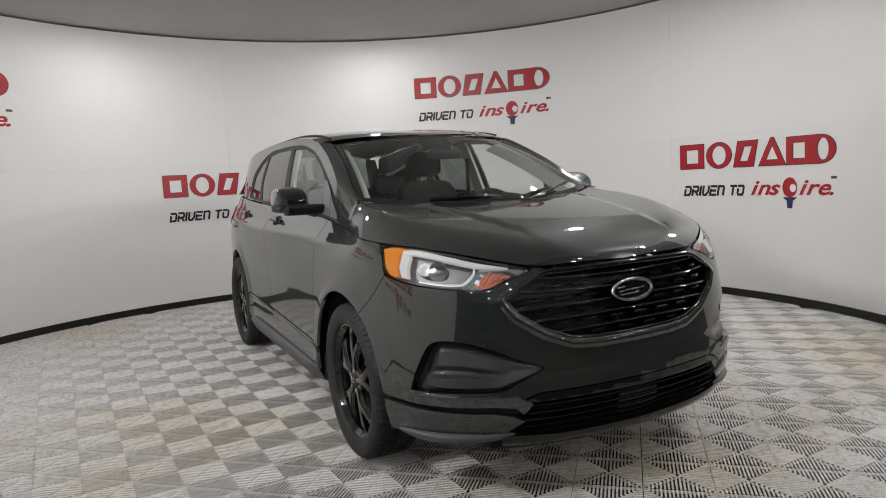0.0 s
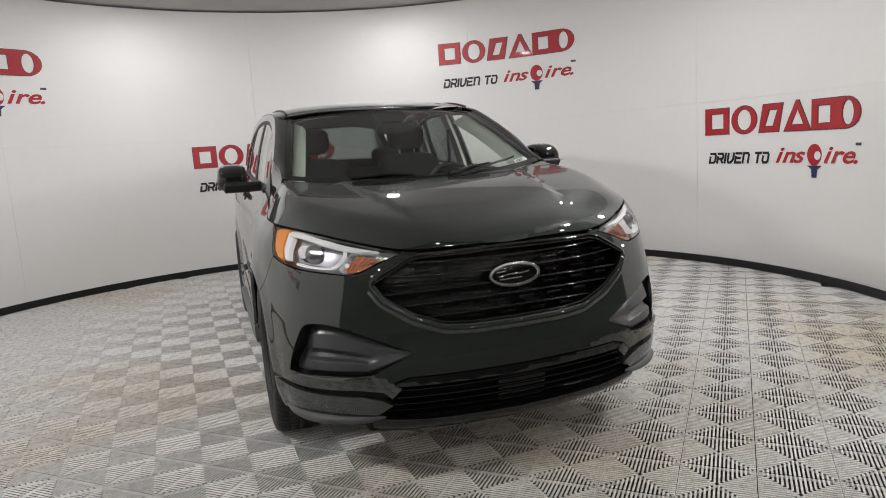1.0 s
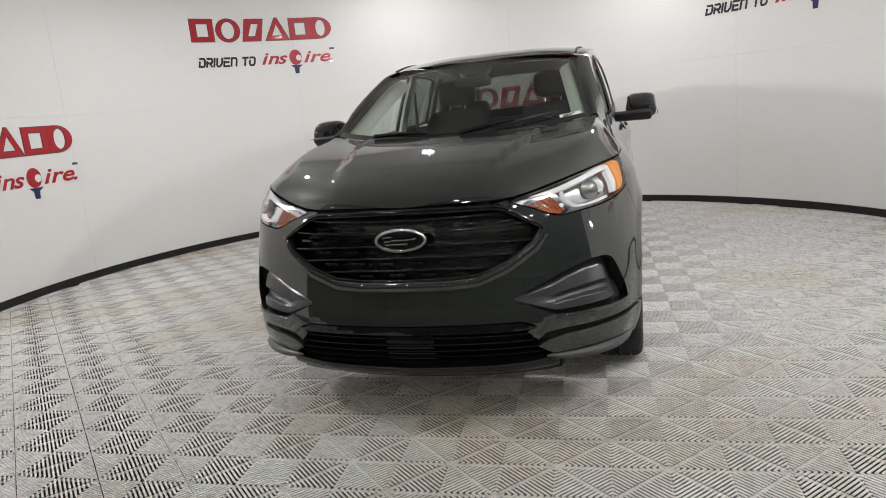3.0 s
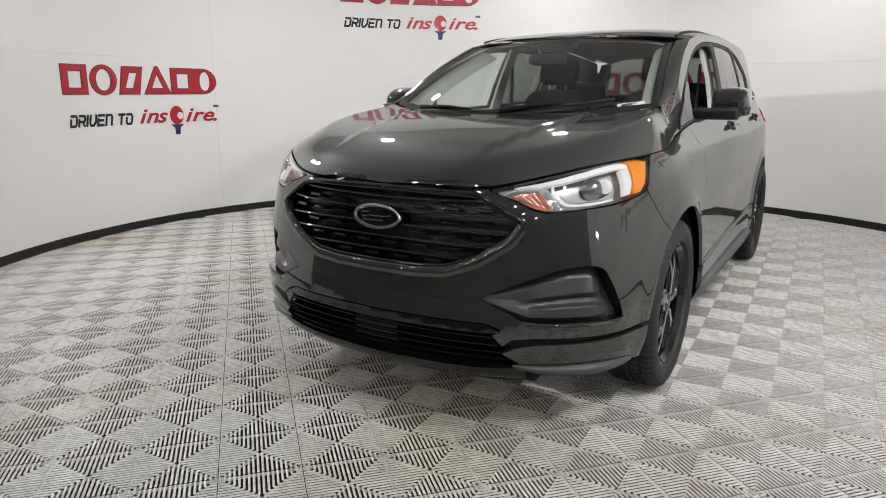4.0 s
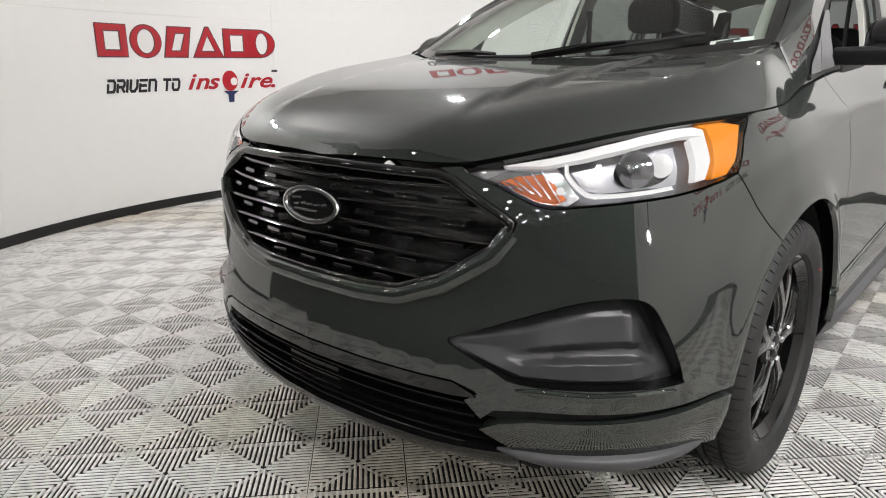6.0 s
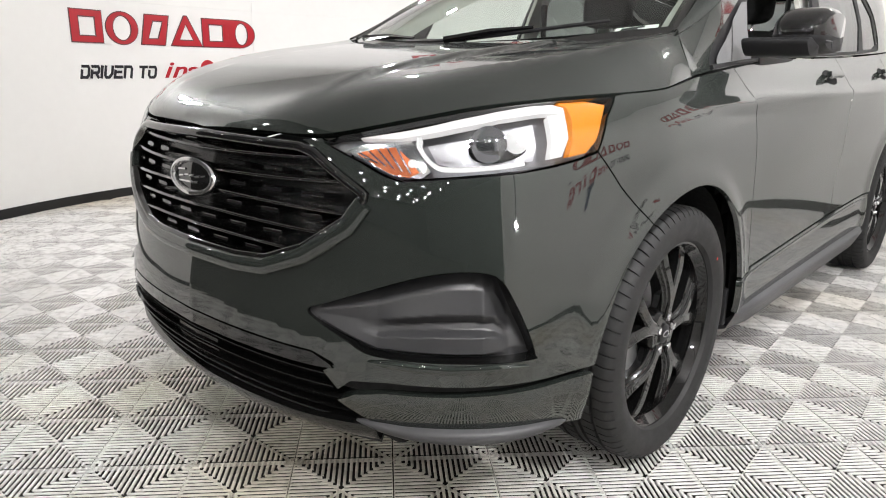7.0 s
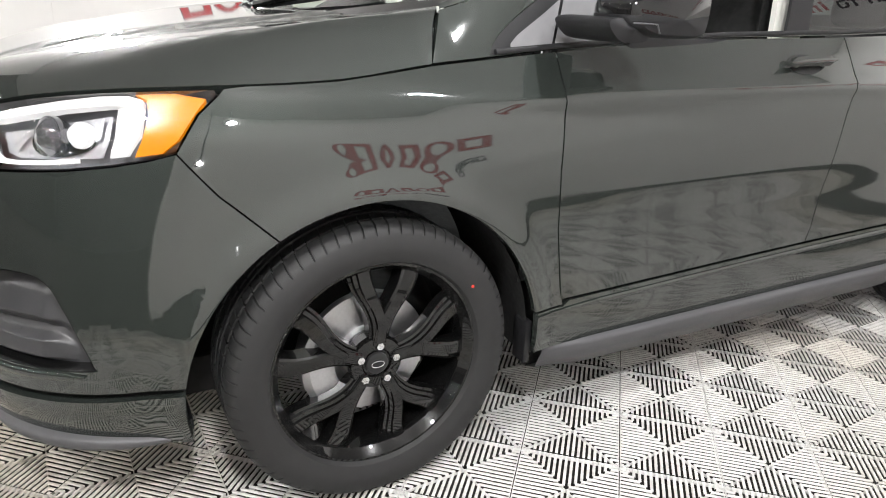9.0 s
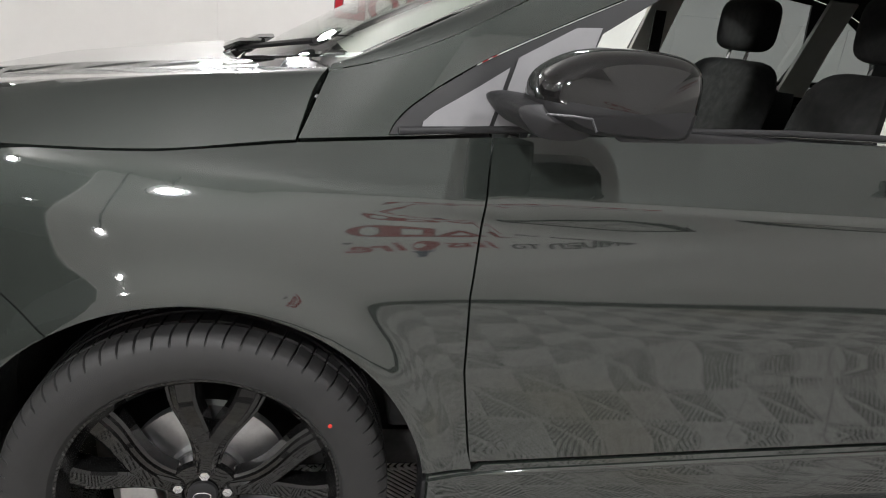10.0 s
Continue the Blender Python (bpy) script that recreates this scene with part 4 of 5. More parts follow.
# mirrors, wipers, sensor box
for sg in (1, -1):
    def loft(loop, x0, x1, c, sharp, f=lambda m: True):
        """A rounded body: one side outline (y, z), shrunk towards both ends of its width."""
        q = close_round(loop, 6)
        us = np.linspace(-1, 1, 15)
        V, Fc, n = [], [], len(q)
        for u in us:
            k = (1 - abs(u) ** sharp) ** (1 / sharp) * .999 + .001
            x = (x0 + x1) / 2 + (x1 - x0) / 2 * u
            V += [(sg * x, c[0] + (y - c[0]) * k + .05 * (x - .93), c[1] + (z - c[1]) * k) for y, z in q]
        for i in range(len(us) - 1):
            for j in range(n):
                f4 = (i * n + j, (i + 1) * n + j, (i + 1) * n + (j + 1) % n, i * n + (j + 1) % n)
                if f(np.mean([V[w][2] for w in f4])):
                    Fc.append(f4 if sg > 0 else f4[::-1])
        return V, Fc
    seam = 1.260
    MIR = [(.770 + (y - .770) * 1.13 - .062, 1.262 + (z - 1.245) * .96) for y, z in ((.640, 1.215), (.628, 1.250), (.640, 1.290), (.690, 1.326), (.755, 1.340), (.835, 1.338), (.872, 1.318), (.880, 1.270), (.876, 1.215), (.862, 1.192), (.80, 1.188), (.70, 1.192))]
    mirror_ob = part("door_mirror", joined("door_mirror", [loft(MIR, .915, 1.095, (.71, 1.255), 3.6, lambda m: m < seam)], M_SATIN), car, "black door mirror with a gloss cap")
    part("mirror_cap", joined("mirror_cap", [loft(MIR, .915, 1.095, (.71, 1.255), 3.6, lambda m: m >= seam)], M_GLOSS), mirror_ob, "gloss black mirror cap")
    part("mirror_glass", joined("mirror_glass", [loft([(.792, 1.217), (.792, 1.312), (.806, 1.307), (.806, 1.222)], .945, 1.065, (.80, 1.265), 5)], M_CHROME), mirror_ob, "mirror glass")
    part("mirror_trim", joined("mirror_trim", [tube([(sg * 1.094, y, z) for y, z in ((.555, 1.243), (.60, 1.243), (.632, 1.241), (.643, 1.221))], .0022, 6)], M_GREY), mirror_ob, "grey seam strip")
    part("mirror_arm", joined("mirror_arm", [loft([(.512, 1.246), (.56, 1.254), (.64, 1.240), (.64, 1.202), (.565, 1.196), (.525, 1.220)], .84, 1.07, (.58, 1.226), 8)], M_SATIN), mirror_ob, "black mirror arm")
u = np.linspace(-1, 1, 30)
cowl = np.stack([np.stack([u * .78, o + .29 * u ** 2, z0 - .025 * u ** 2 * (z0 < 1.19)], -1) for o, z0 in ((-.10, 1.160), (-.075, 1.176), (-.045, 1.190))], 1)
part("cowl_panel", grid_mesh("cowl_panel", cowl, M_SATIN), car, "black cowl panel")
for a0, a1, b1, h in ((.10, .58, .10, .0), (-.42, .14, .03, .004)):
    base = Vector((a0, -.055 + .2 * a0 ** 2, 1.20))
    pts = [screen(np.array([t / .76]), np.array([.03 + (b1 - .03) * k]))[0] + (0, -.012, .016) for k, t in zip(np.linspace(0, 1, 12), np.linspace(a0, a1, 12))]
    wiper = part("wiper", joined("wiper", [tube(pts, .007, 6)], M_SATIN), car, "black windscreen wiper")
    part("wiper_arm", joined("wiper_arm", [tube([pts[0] + (-.03, -.03, .0), pts[3] + (0, -.01, .014), pts[6] + (0, -.002, .010)], [.013, .010, .006], 6)], M_GLOSS), wiper)
part("sticker", joined("sticker", [(lambda P: (P, [(0, 1, 2, 3)]))([tuple(screen(np.array([u]), np.array([v]))[0] + (0, .012, -.006)) for u, v in ((.78, .045), (.93, .06), (.925, .105), (.775, .095))])], M_PAPER, False), car, "white paper sticker inside the screen")
stk = [screen(np.array([u]), np.array([v]))[0] + (0, .009, -.004) for u, v in ((.80, .066), (.86, .072), (.80, .078), (.88, .088))]
part("sticker_print", joined("sticker_print", [tube([stk[0], stk[1]], .0025, 4), tube([stk[2], stk[3]], .0025, 4)], M_INK), car, "dark unreadable print")
sens = [tuple(screen(np.array([u]), np.array([v]))[0] + (0, .012, -.012)) for u, v in ((-.16, .99), (.16, .99), (.15, .86), (.06, .78), (-.06, .78), (-.15, .86))]
part("sensor_cover", thick(joined("sensor_cover", [(sens, [(0, 1, 2, 3, 4, 5)])], M_SATIN, False), -.03), car, "black sensor cover")
part("rear_view_mirror", joined("rear_view_mirror", [pillow((-.12, .66, 1.475), (.12, .70, 1.54), .45, 10)], M_SATIN), car, "black rear-view mirror")


# interior
part("dashboard", joined("dashboard", [pillow((-.70, .12, .92), (.70, .62, 1.165), .35, 14), pillow((.18, .26, 1.10), (.62, .56, 1.205), .5, 12)], M_SATIN), car, "black dashboard")
th = np.linspace(0, 2 * math.pi, 41)
wheel_c, tilt = Vector((.37, .70, 1.09)), radians(24)
ring = [tuple(wheel_c + Vector((.185 * math.cos(a), .185 * math.sin(a) * math.sin(tilt), .185 * math.sin(a) * math.cos(tilt)))) for a in th]
sw = part("steering_wheel", joined("steering_wheel", [tube(ring, .016, 10)], M_SATIN), car, "black steering wheel")
part("steering_hub", joined("steering_hub", [pillow((.29, .67, 1.02), (.45, .72, 1.12), .5, 10), tube([(.20, .69, 1.09), (.54, .69, 1.09)], .016, 6)], M_SATIN), sw)
for sx in (-.38, .38):
    seat = part("seat", joined("seat", [pillow((sx - .26, 1.05, .55), (sx + .26, 1.60, .75), .4, 14)], M_CLOTH), car, "black cloth front seat")
    back = pillow((sx - .26, 1.56, .65), (sx + .26, 1.72, 1.345), .42, 16)
    back = ([(a * 1.0, b + .22 * (c - .65), c) for a, b, c in back[0]], back[1])
    part("backrest", joined("backrest", [back], M_CLOTH), seat)
    head = pillow((sx - .145, 1.745, 1.375), (sx + .145, 1.865, 1.57), .5, 14)
    part("headrest", joined("headrest", [head], M_CLOTH), seat)
    for dx in (-.06, .06):
        part("headrest_post", joined("headrest_post", [tube([(sx + dx, 1.775, 1.29), (sx + dx, 1.80, 1.42)], .007, 8)], M_CHROME), seat, "chrome headrest post")
bench = part("rear_bench", joined("rear_bench", [pillow((-.66, 1.95, .55), (.66, 2.45, .75), .35, 14)], M_CLOTH), car, "black cloth rear bench")
bk = pillow((-.66, 2.38, .70), (.66, 2.52, 1.24), .35, 16)
part("backrest", joined("backrest", [([(a, b + .2 * (c - .7), c) for a, b, c in bk[0]], bk[1])], M_CLOTH), bench)
for sx in (-.40, .40):
    part("headrest", joined("headrest", [pillow((sx - .13, 2.50, 1.24), (sx + .13, 2.60, 1.40), .5, 12)], M_CLOTH), bench)
    part("headrest_post", joined("headrest_post", [tube([(sx, 2.53, 1.18), (sx, 2.55, 1.28)], .008, 8)], M_CHROME), bench, "chrome headrest post")
uu, vv = np.meshgrid(np.linspace(-1, 1, 20), np.linspace(0, 1, 20), indexing="ij")
hy = .93 + .10 * uu ** 2 + (3.35 - .93) * vv * 1.0
part("headliner", grid_mesh("headliner", np.stack([uu * (.56 - .02 * vv), hy, roof_mid(hy) - .045 - .04 * np.abs(uu) ** 3], -1), M_TRIM, None, True), car, "light grey headliner")
for sg in (1, -1):
    for y0, y1 in ((1.50, 1.60), (2.30, 2.40)):
        P = [tuple(np.array(cabin(np.array([y]), np.array([z]))[0]) * (sg, 1, 1) + np.array([-.055 * sg, 0, 0])) for y, z in ((y0 - .02, 1.20), (y1 + .02, 1.20), (y1 + .06, 1.42), (y1 + .09, 1.62), (y0 + .06, 1.62), (y0 + .03, 1.42))]
        part("pillar_lining", thick(joined("pillar_lining", [(P, [(0, 1, 2, 5), (5, 2, 3, 4)])], M_TRIM), .02), car, "light grey pillar lining")
    part("door_lining", joined("door_lining", [box_at((sg * .80 - .03, .80, .60), (sg * .80 + .03, 1.62, 1.20), .012), box_at((sg * .80 - .03, 1.68, .60), (sg * .80 + .03, 2.38, 1.225), .012)], M_SATIN), car, "black door lining")
    part("seat_belt", joined("seat_belt", [box_at((sg * .66 - .004, 1.55, .9), (sg * .66 + .004, 1.60, 1.50), .0)], M_CLOTH), car, "black seat belt")
part("parcel_floor", joined("parcel_floor", [box_at((-.70, .4, .40), (.70, 3.5, .50), .01)], M_CLOTH), car, "dark cabin floor")

# wheels: one, then three copies


def tyre_mesh():
    half = [(.096, .272), (.110, .280), (.120, .304), (.122, .325), (.116, .350), (.108, .362), (.098, .369)]
    tread = [(.090, .3725), (.066, .3745), (.065, .3665), (.056, .3665), (.055, .3748), (.020, .3752), (.019, .3670), (.009, .3670), (.008, .3752)]
    prof = half + tread
    prof = prof + [(-a, b) for a, b in prof[::-1]]
    seg, k = 288, len(prof)
    V, Fc = [], []
    for i in range(seg):
        frac = (i // 4) + (0, .03, .13, .16)[i % 4]
        for j, (x, r) in enumerate(prof):
            jj = j if j < k // 2 else k - 1 - j
            lean = 5.5 * max(0, abs(x) - .02) * (1 if x > 0 else -1)
            a = 2 * math.pi * (frac + lean) / (seg // 4)
            slot = i % 4 in (1, 2) and (5 <= jj <= 8 or 11 <= jj <= 12)
            rr = r - (.007 if slot else 0)
            V.append((x, rr * math.cos(a), rr * math.sin(a)))
    for i in range(seg):
        j = (i + 1) % seg
        for q in range(k - 1):
            Fc.append((i * k + q, j * k + q, j * k + q + 1, i * k + q + 1))
    me = mesh_of("tyre", V, [f[::-1] for f in Fc], M_RUBBER)
    me.set_sharp_from_angle(angle=radians(32))
    return me


def spoke_pieces():
    """Five open U shapes of two arms each; the raised face of an arm falls in two steps towards the inside of its U."""
    out = []
    for k in range(5):
        base = 120 + 72 * k
        for sd in (-1, 1):
            pr = []
            for t in np.linspace(0, 1, 15):
                r = .050 + (.264 - .050) * t
                k_ = min(1, max(0, (t - .12) / .70))
                bend = 33.5 - 13.0 * k_ * k_ * (3 - 2 * k_)
                a = radians(base) + sd * radians(bend)
                x = .072 + .020 * math.sin(math.pi * min(1, .30 + t * .70))
                w = .0185 + .0085 * t
                c, d = np.array([math.cos(a), math.sin(a)]), np.array([-math.sin(a), math.cos(a)]) * sd
                sec = [(-w * 1.25, x - .050), (-w * 1.22, x - .017), (-w * .95, x - .014), (-w * .80, x - .008), (-w * .45, x - .006), (-w * .32, x),
                       (w * .75, x), (w * .98, x - .004), (w * 1.02, x - .050)]
                pr.append([(xx, *(c * r + d * q)) for q, xx in sec])
            V = [p for row_ in pr for p in row_]
            n = len(sec)
            Fc = [(i * n + j, (i + 1) * n + j, (i + 1) * n + j + 1, i * n + j + 1) for i in range(14) for j in range(n - 1)]
            out.append((V, [f[::-1] for f in Fc] if sd > 0 else Fc))
    return out


def build_wheel(at):
    rim = turned([(-.10, .262), (-.09, .248), (.0, .243), (.072, .249), (.090, .262), (.098, .267), (.098, .273), (.080, .275)], 96)
    hub = turned([(.030, .070), (.068, .074), (.080, .068), (.082, .040), (.076, .036), (.076, .001)], 48)
    me = joined("wheel", [rim, hub], M_WHEEL, True, 30)
    w = new("wheel", me)
    w.parent = car
    w.matrix_parent_inverse = Matrix.Translation(-car.location)
    w.location = at
    w.scale = (1.0, 1.03, 1.03)
    tagged(w, "gloss black five-double-spoke wheel")

    def sub(name, m, label=""):
        o = new(name, m)
        o.parent = w
        if label:
            tagged(o, label)
    for sp in spoke_pieces():
        sub("spoke", joined("spoke", [sp], M_WHEEL, True, 30))
    sub("tyre", tyre_mesh(), "black rubber tyre with fine tread grooves")
    sub("brake_disc", joined("brake_disc", [turned([(-.012, .06), (-.012, .165), (.012, .165), (.014, .08), (.030, .075), (.030, .001)], 64)], M_STEEL), "steel brake disc")
    cal = []
    for a in np.linspace(150, 210, 7):
        c, s_ = math.cos(radians(a)), math.sin(radians(a))
        cal.append((c, s_))
    V = [(x, r * c, r * s_) for c, s_ in cal for x, r in ((-.02, .10), (.045, .10), (.05, .12), (.05, .165), (.04, .182), (-.02, .182))]
    Fc = [(i * 6 + j, (i + 1) * 6 + j, (i + 1) * 6 + (j + 1) % 6, i * 6 + (j + 1) % 6) for i in range(6) for j in range(6)] + [tuple(range(6))[::-1], tuple(36 + j for j in range(6))]
    sub("brake_caliper", joined("brake_caliper", [(V, Fc)], M_STEEL, True, 30), "silver brake caliper")
    nut = joined("wheel_nut", [turned([(.060, .013), (.084, .013), (.092, .010), (.094, .001)], 6)], M_CHROME, True, 20)
    for k in range(5):
        a = radians(84 + 72 * k)
        o = new("wheel_nut", nut)
        o.parent = w
        o.location = (0, .050 * math.cos(a), .050 * math.sin(a))
        tagged(o, "chrome wheel nut")
    sub("hub_cap", joined("hub_cap", [turned([(.072, .030), (.084, .029), (.087, .024), (.087, .001)], 40)], M_SATIN), "black hub cap with a small oval badge")
    ov = [(.0885, .017 * math.cos(q), .0085 * math.sin(q)) for q in np.linspace(0, 2 * math.pi, 25)]
    sub("cap_badge", joined("cap_badge", [tube(ov, .0014, 6)], M_CHROME), "chrome oval outline")
    V, Fc = turned([(0, .0045), (.0015, .004), (.002, .0005)], 12)
    ang = radians(37)
    V = [(.1205 + x, .306 * math.cos(ang) + b, .306 * math.sin(ang) + c) for x, b, c in V]
    if at[0] > 0 and at[1] < 1:
        sub("paint_dot", joined("paint_dot", [(V, Fc)], glow_red), "small red paint dot on the tyre")
    return w


glow_red = plain("red_paint_dot", (.55, .03, .02), .5)
w0 = build_wheel((.840, -.004, .386))


def wheel_copy(at, turned_round):
    made = {}
    for o in (w0, *w0.children_recursive):
        if o.name.startswith("paint_dot"):
            continue
        made[o] = o.copy()
        scene.collection.objects.link(made[o])
        made[o].parent = made.get(o.parent, o.parent)
        made[o].matrix_parent_inverse = o.matrix_parent_inverse
    made[w0].location = at
    if turned_round:
        made[w0].rotation_euler = (0, 0, math.pi)


wheel_copy((.840, 2.845, .386), False)
wheel_copy((-.840, -.004, .386), True)
wheel_copy((-.840, 2.845, .386), True)

# ---- the booth ----
wall = thing("wall_round", (CX, CY, 0), "round white wall of smooth curved sheets with red signs", "wall", kind="structure")


def ring_sheet(a0, a1, z0, z1, r0, r1, n):
    a = np.radians(np.linspace(a0, a1, n + 1))
    V, Fc = [], []
    for q in a:
        for r, z in ((r0, z0), (r0, z1), (r1, z1), (r1, z0)):
            V.append((CX + r * math.cos(q), CY + r * math.sin(q), z))
    for i in range(n):
        for j in range(4):
            Fc.append((i * 4 + j, i * 4 + (j + 1) % 4, (i + 1) * 4 + (j + 1) % 4, (i + 1) * 4 + j))
    Fc += [(3, 2, 1, 0), tuple(n * 4 + j for j in range(4))]
    return V, [f[::-1] for f in Fc]


edges_az = [OPEN_A, -25.2, 14.3, 53.9, 92.5, 131.5, 170.8, 209.0, OPEN_B]
for a0, a1 in zip(edges_az, edges_az[1:]):
    for z0, z1 in ((0.0, 1.635), (1.636, HW)):
        part("wall_sheet", joined("wall_sheet", [ring_sheet(a0 + .012, a1 - .012, z0, z1, RW, RW + .06, 24)], M_WALL, True, 40), wall)
part("wall_backing", joined("wall_backing", [ring_sheet(OPEN_A, OPEN_B, 0, HW - .01, RW + .062, RW + .10, 120)], M_HALL, True, 40), wall, "dark backing of the wall")
band_ob = new("baseboard_strip", joined("baseboard_strip", [ring_sheet(OPEN_A, OPEN_B, -.01, .072, RW - .014, RW - .001, 150)], M_BAND, True, 40))
tagged(band_ob, "black strip along the foot of the wall", "baseboard", kind="structure")
a = np.radians(np.linspace(0, 360, 97)[:-1])
V = [(CX + (RW + .5) * math.cos(q), CY + (RW + .5) * math.sin(q), z) for z in (HW + .02, HW + .12) for q in a]
ceil = new("ceiling", joined("ceiling", [(V, [tuple(range(96))[::-1], tuple(range(96, 192))] + [(i, (i + 1) % 96, 96 + (i + 1) % 96, 96 + i) for i in range(96)])], M_CEIL, False))
tagged(ceil, "plain grey ceiling over the booth", "ceiling", kind="structure")

# hall outside the opening, dark with small lamps
hall = thing("wall_hall", (0, -8, 0), "dark hall beyond the open side of the booth", "wall", kind="structure")
for lo, hi in (((-14, -30.2, 0), (14, -30, 5)), ((-14.2, -30, 0), (-14, 9, 5)), ((14, -30, 0), (14.2, 9, 5)), ((-14, 9, 0), (14, 9.2, 5)), ((-14.2, -30.2, 5), (14.2, 9.2, 5.1))):
    part("hall_wall", joined("hall_wall", [box_at(lo, hi)], M_HALL, False), hall)
for i in range(7):
    for j in range(8):
        x, y = -9 + 3.0 * i + .5 * (j % 2), -6.0 - 2.9 * j
        hl = thing("hall_lamp", (x, y, 4.9), "small lit ceiling lamp in the dark hall", "lamp", "hall ceiling lamps")
        part("housing", joined("housing", [box_at((x - .17, y - .17, 4.86), (x + .17, y + .17, 5.0), .01)], M_SATIN, False), hl)
        part("diffuser", joined("diffuser", [box_at((x - .09, y - .09, 4.845), (x + .09, y + .09, 4.862))], M_HALLLAMP, False), hl)
# drums and rods for all floods, the added front pair included
for az, r, height, size, _w in LAMPS:
    x, y = on_ring(az, r + .03)
    z = height + .02
    fl = thing("flood_lamp", (x, y, z), "round flood lamp, inferred or added, in a black drum housing on a rod", "lamp", "flood lamps")
    m = look((x, y, z), (CX, CY, .9))
    k = 1.0 if size > .1 else .3
    part("housing", joined("housing", [moved(turned([(.11, .001), (.11, .15 * k), (.10, .165 * k), (.055, .17 * k), (.045, .16 * k), (.045, .001)], 32, "z"), m)], M_SATIN), fl)
    part("bracket", joined("bracket", [tube([(x, y, z + .05), (x, y, HW + .02)], .012, 6)], M_SATIN), fl)
    part("lamp_face", joined("lamp_face", [moved(turned([(.044, .085 * k), (.030, .085 * k), (.026, .070 * k), (.025, .001)], 28, "z"), m)], M_LAMP, False), fl)

# ---- signs ----


def bent(pts, az, z0, lift):
    """Flat sign coordinates (metres to the right and up) laid on the wall."""
    out = []
    for x, y, *d in pts:
        q = radians(az) - x / RW
        r = RW - lift - (d[0] if d else 0)
        out.append((CX + r * math.cos(q), CY + r * math.sin(q), z0 + y))
    return out


def flat_shape(loop, az, z0, lift, depth=.004):
    """A flat cut-out with a hole or without, laid on the wall, as (verts, faces)."""
    from mathutils.geometry import delaunay_2d_cdt
    loops = [resample(l, .03) for l in loop]
    pts = np.vstack(loops)
    edges, n = [], 0
    for l in loops:
        edges += [(n + i, n + (i + 1) % len(l)) for i in range(len(l))]
        n += len(l)
    r = delaunay_2d_cdt([Vector(p) for p in pts], edges, [], 1, 1e-7)
    P = np.array([tuple(p) for p in r[0]])
    T = [t for t in r[2]]
    c = np.array([P[list(t)].mean(0) for t in T])
    ok = inside(c, loops[0])
    for h in loops[1:]:
        ok &= ~inside(c, h)
    T = [t for t, o in zip(T, ok) if o]
    n = len(P)
    V = bent([(a, b) for a, b in P], az, z0, lift + depth) + bent([(a, b) for a, b in P], az, z0, lift)
    cnt = set()
    Fc = []
    for t in T:
        p3 = P[list(t)]
        if (p3[1, 0] - p3[0, 0]) * (p3[2, 1] - p3[0, 1]) - (p3[2, 0] - p3[0, 0]) * (p3[1, 1] - p3[0, 1]) < 0:
            t = t[::-1]
        Fc.append(tuple(t))
        for e in zip(t, list(t[1:]) + [t[0]]):
            cnt.add(e)
    for a_, b_ in cnt:
        if (b_, a_) not in cnt:
            Fc.append((a_ + n, b_ + n, b_, a_))
    return V, Fc


TEXTS = {}


def lettering(text, size, shear, bold):
    """The outline of a word in the built-in font, as flat (verts, faces), its left end at zero."""
    key = (text, size, shear, bold)
    if key not in TEXTS:
        cu = bpy.data.curves.new("word", "FONT")
        cu.body, cu.size, cu.shear, cu.offset, cu.resolution_u = text, size, shear, bold, 3
        ob = new("word", cu)
        bpy.context.view_layer.update()
        me = ob.evaluated_get(bpy.context.evaluated_depsgraph_get()).to_mesh()
        V = np.array([tuple(v.co) for v in me.vertices])
        V[:, 0] -= V[:, 0].min()
        TEXTS[key] = (V, [tuple(p.vertices) for p in me.polygons])
        bpy.data.objects.remove(ob)
        bpy.data.curves.remove(cu)
    return TEXTS[key]


def word(text, size, shear, bold, x0, x1, y, az, z0, material, parent, label):
    """A word laid on the wall between x0 and x1, each letter a part of its own."""
    whole = lettering(text, size, shear, bold)[0][:, 0].max()
    wide = [lettering(ch, size, shear, bold)[0][:, 0].max() for ch in text]
    gap = (whole - sum(wide)) / max(1, len(text) - 1)
    k, x = (x1 - x0) / whole, x0
    for ch, w in zip(text, wide):
        V, Fc = lettering(ch, size, shear, bold)
        part("letter", joined("letter", [(bent([(x + a * k, y + b) for a, b, _ in V], az, z0, .004), Fc)], material, False), parent, label)
        x += (w + gap) * k


SQUARE = {"D": [[(0, .62), (0, 0), (.82, 0), (1, .2), (1, .8), (.82, 1), (0, 1)]],
          "R": [[(0, 0), (0, .62)], [(0, 1), (.82, 1), (1, .82), (1, .58), (.85, .42), (.22, .42)], [(.55, .42), (1, 0)]],
          "I": [[(0, 0), (0, 1)]],
          "V": [[(0, 1), (0, .2), (.18, 0), (.62, 0), (1, .35), (1, 1)]],
          "E": [[(1, 0), (0, 0), (0, .62)], [(0, 1), (1, 1)], [(.22, .5), (.86, .5)]],
          "N": [[(0, 0), (0, 1), (.82, 1), (1, .8), (1, 0)]],
          "T": [[(0, 1), (1, 1)], [(.5, .86), (.5, 0)]],
          "O": [[(0, .62), (0, .2), (.18, 0), (.82, 0), (1, .2), (1, .8), (.82, 1), (0, 1)]]}


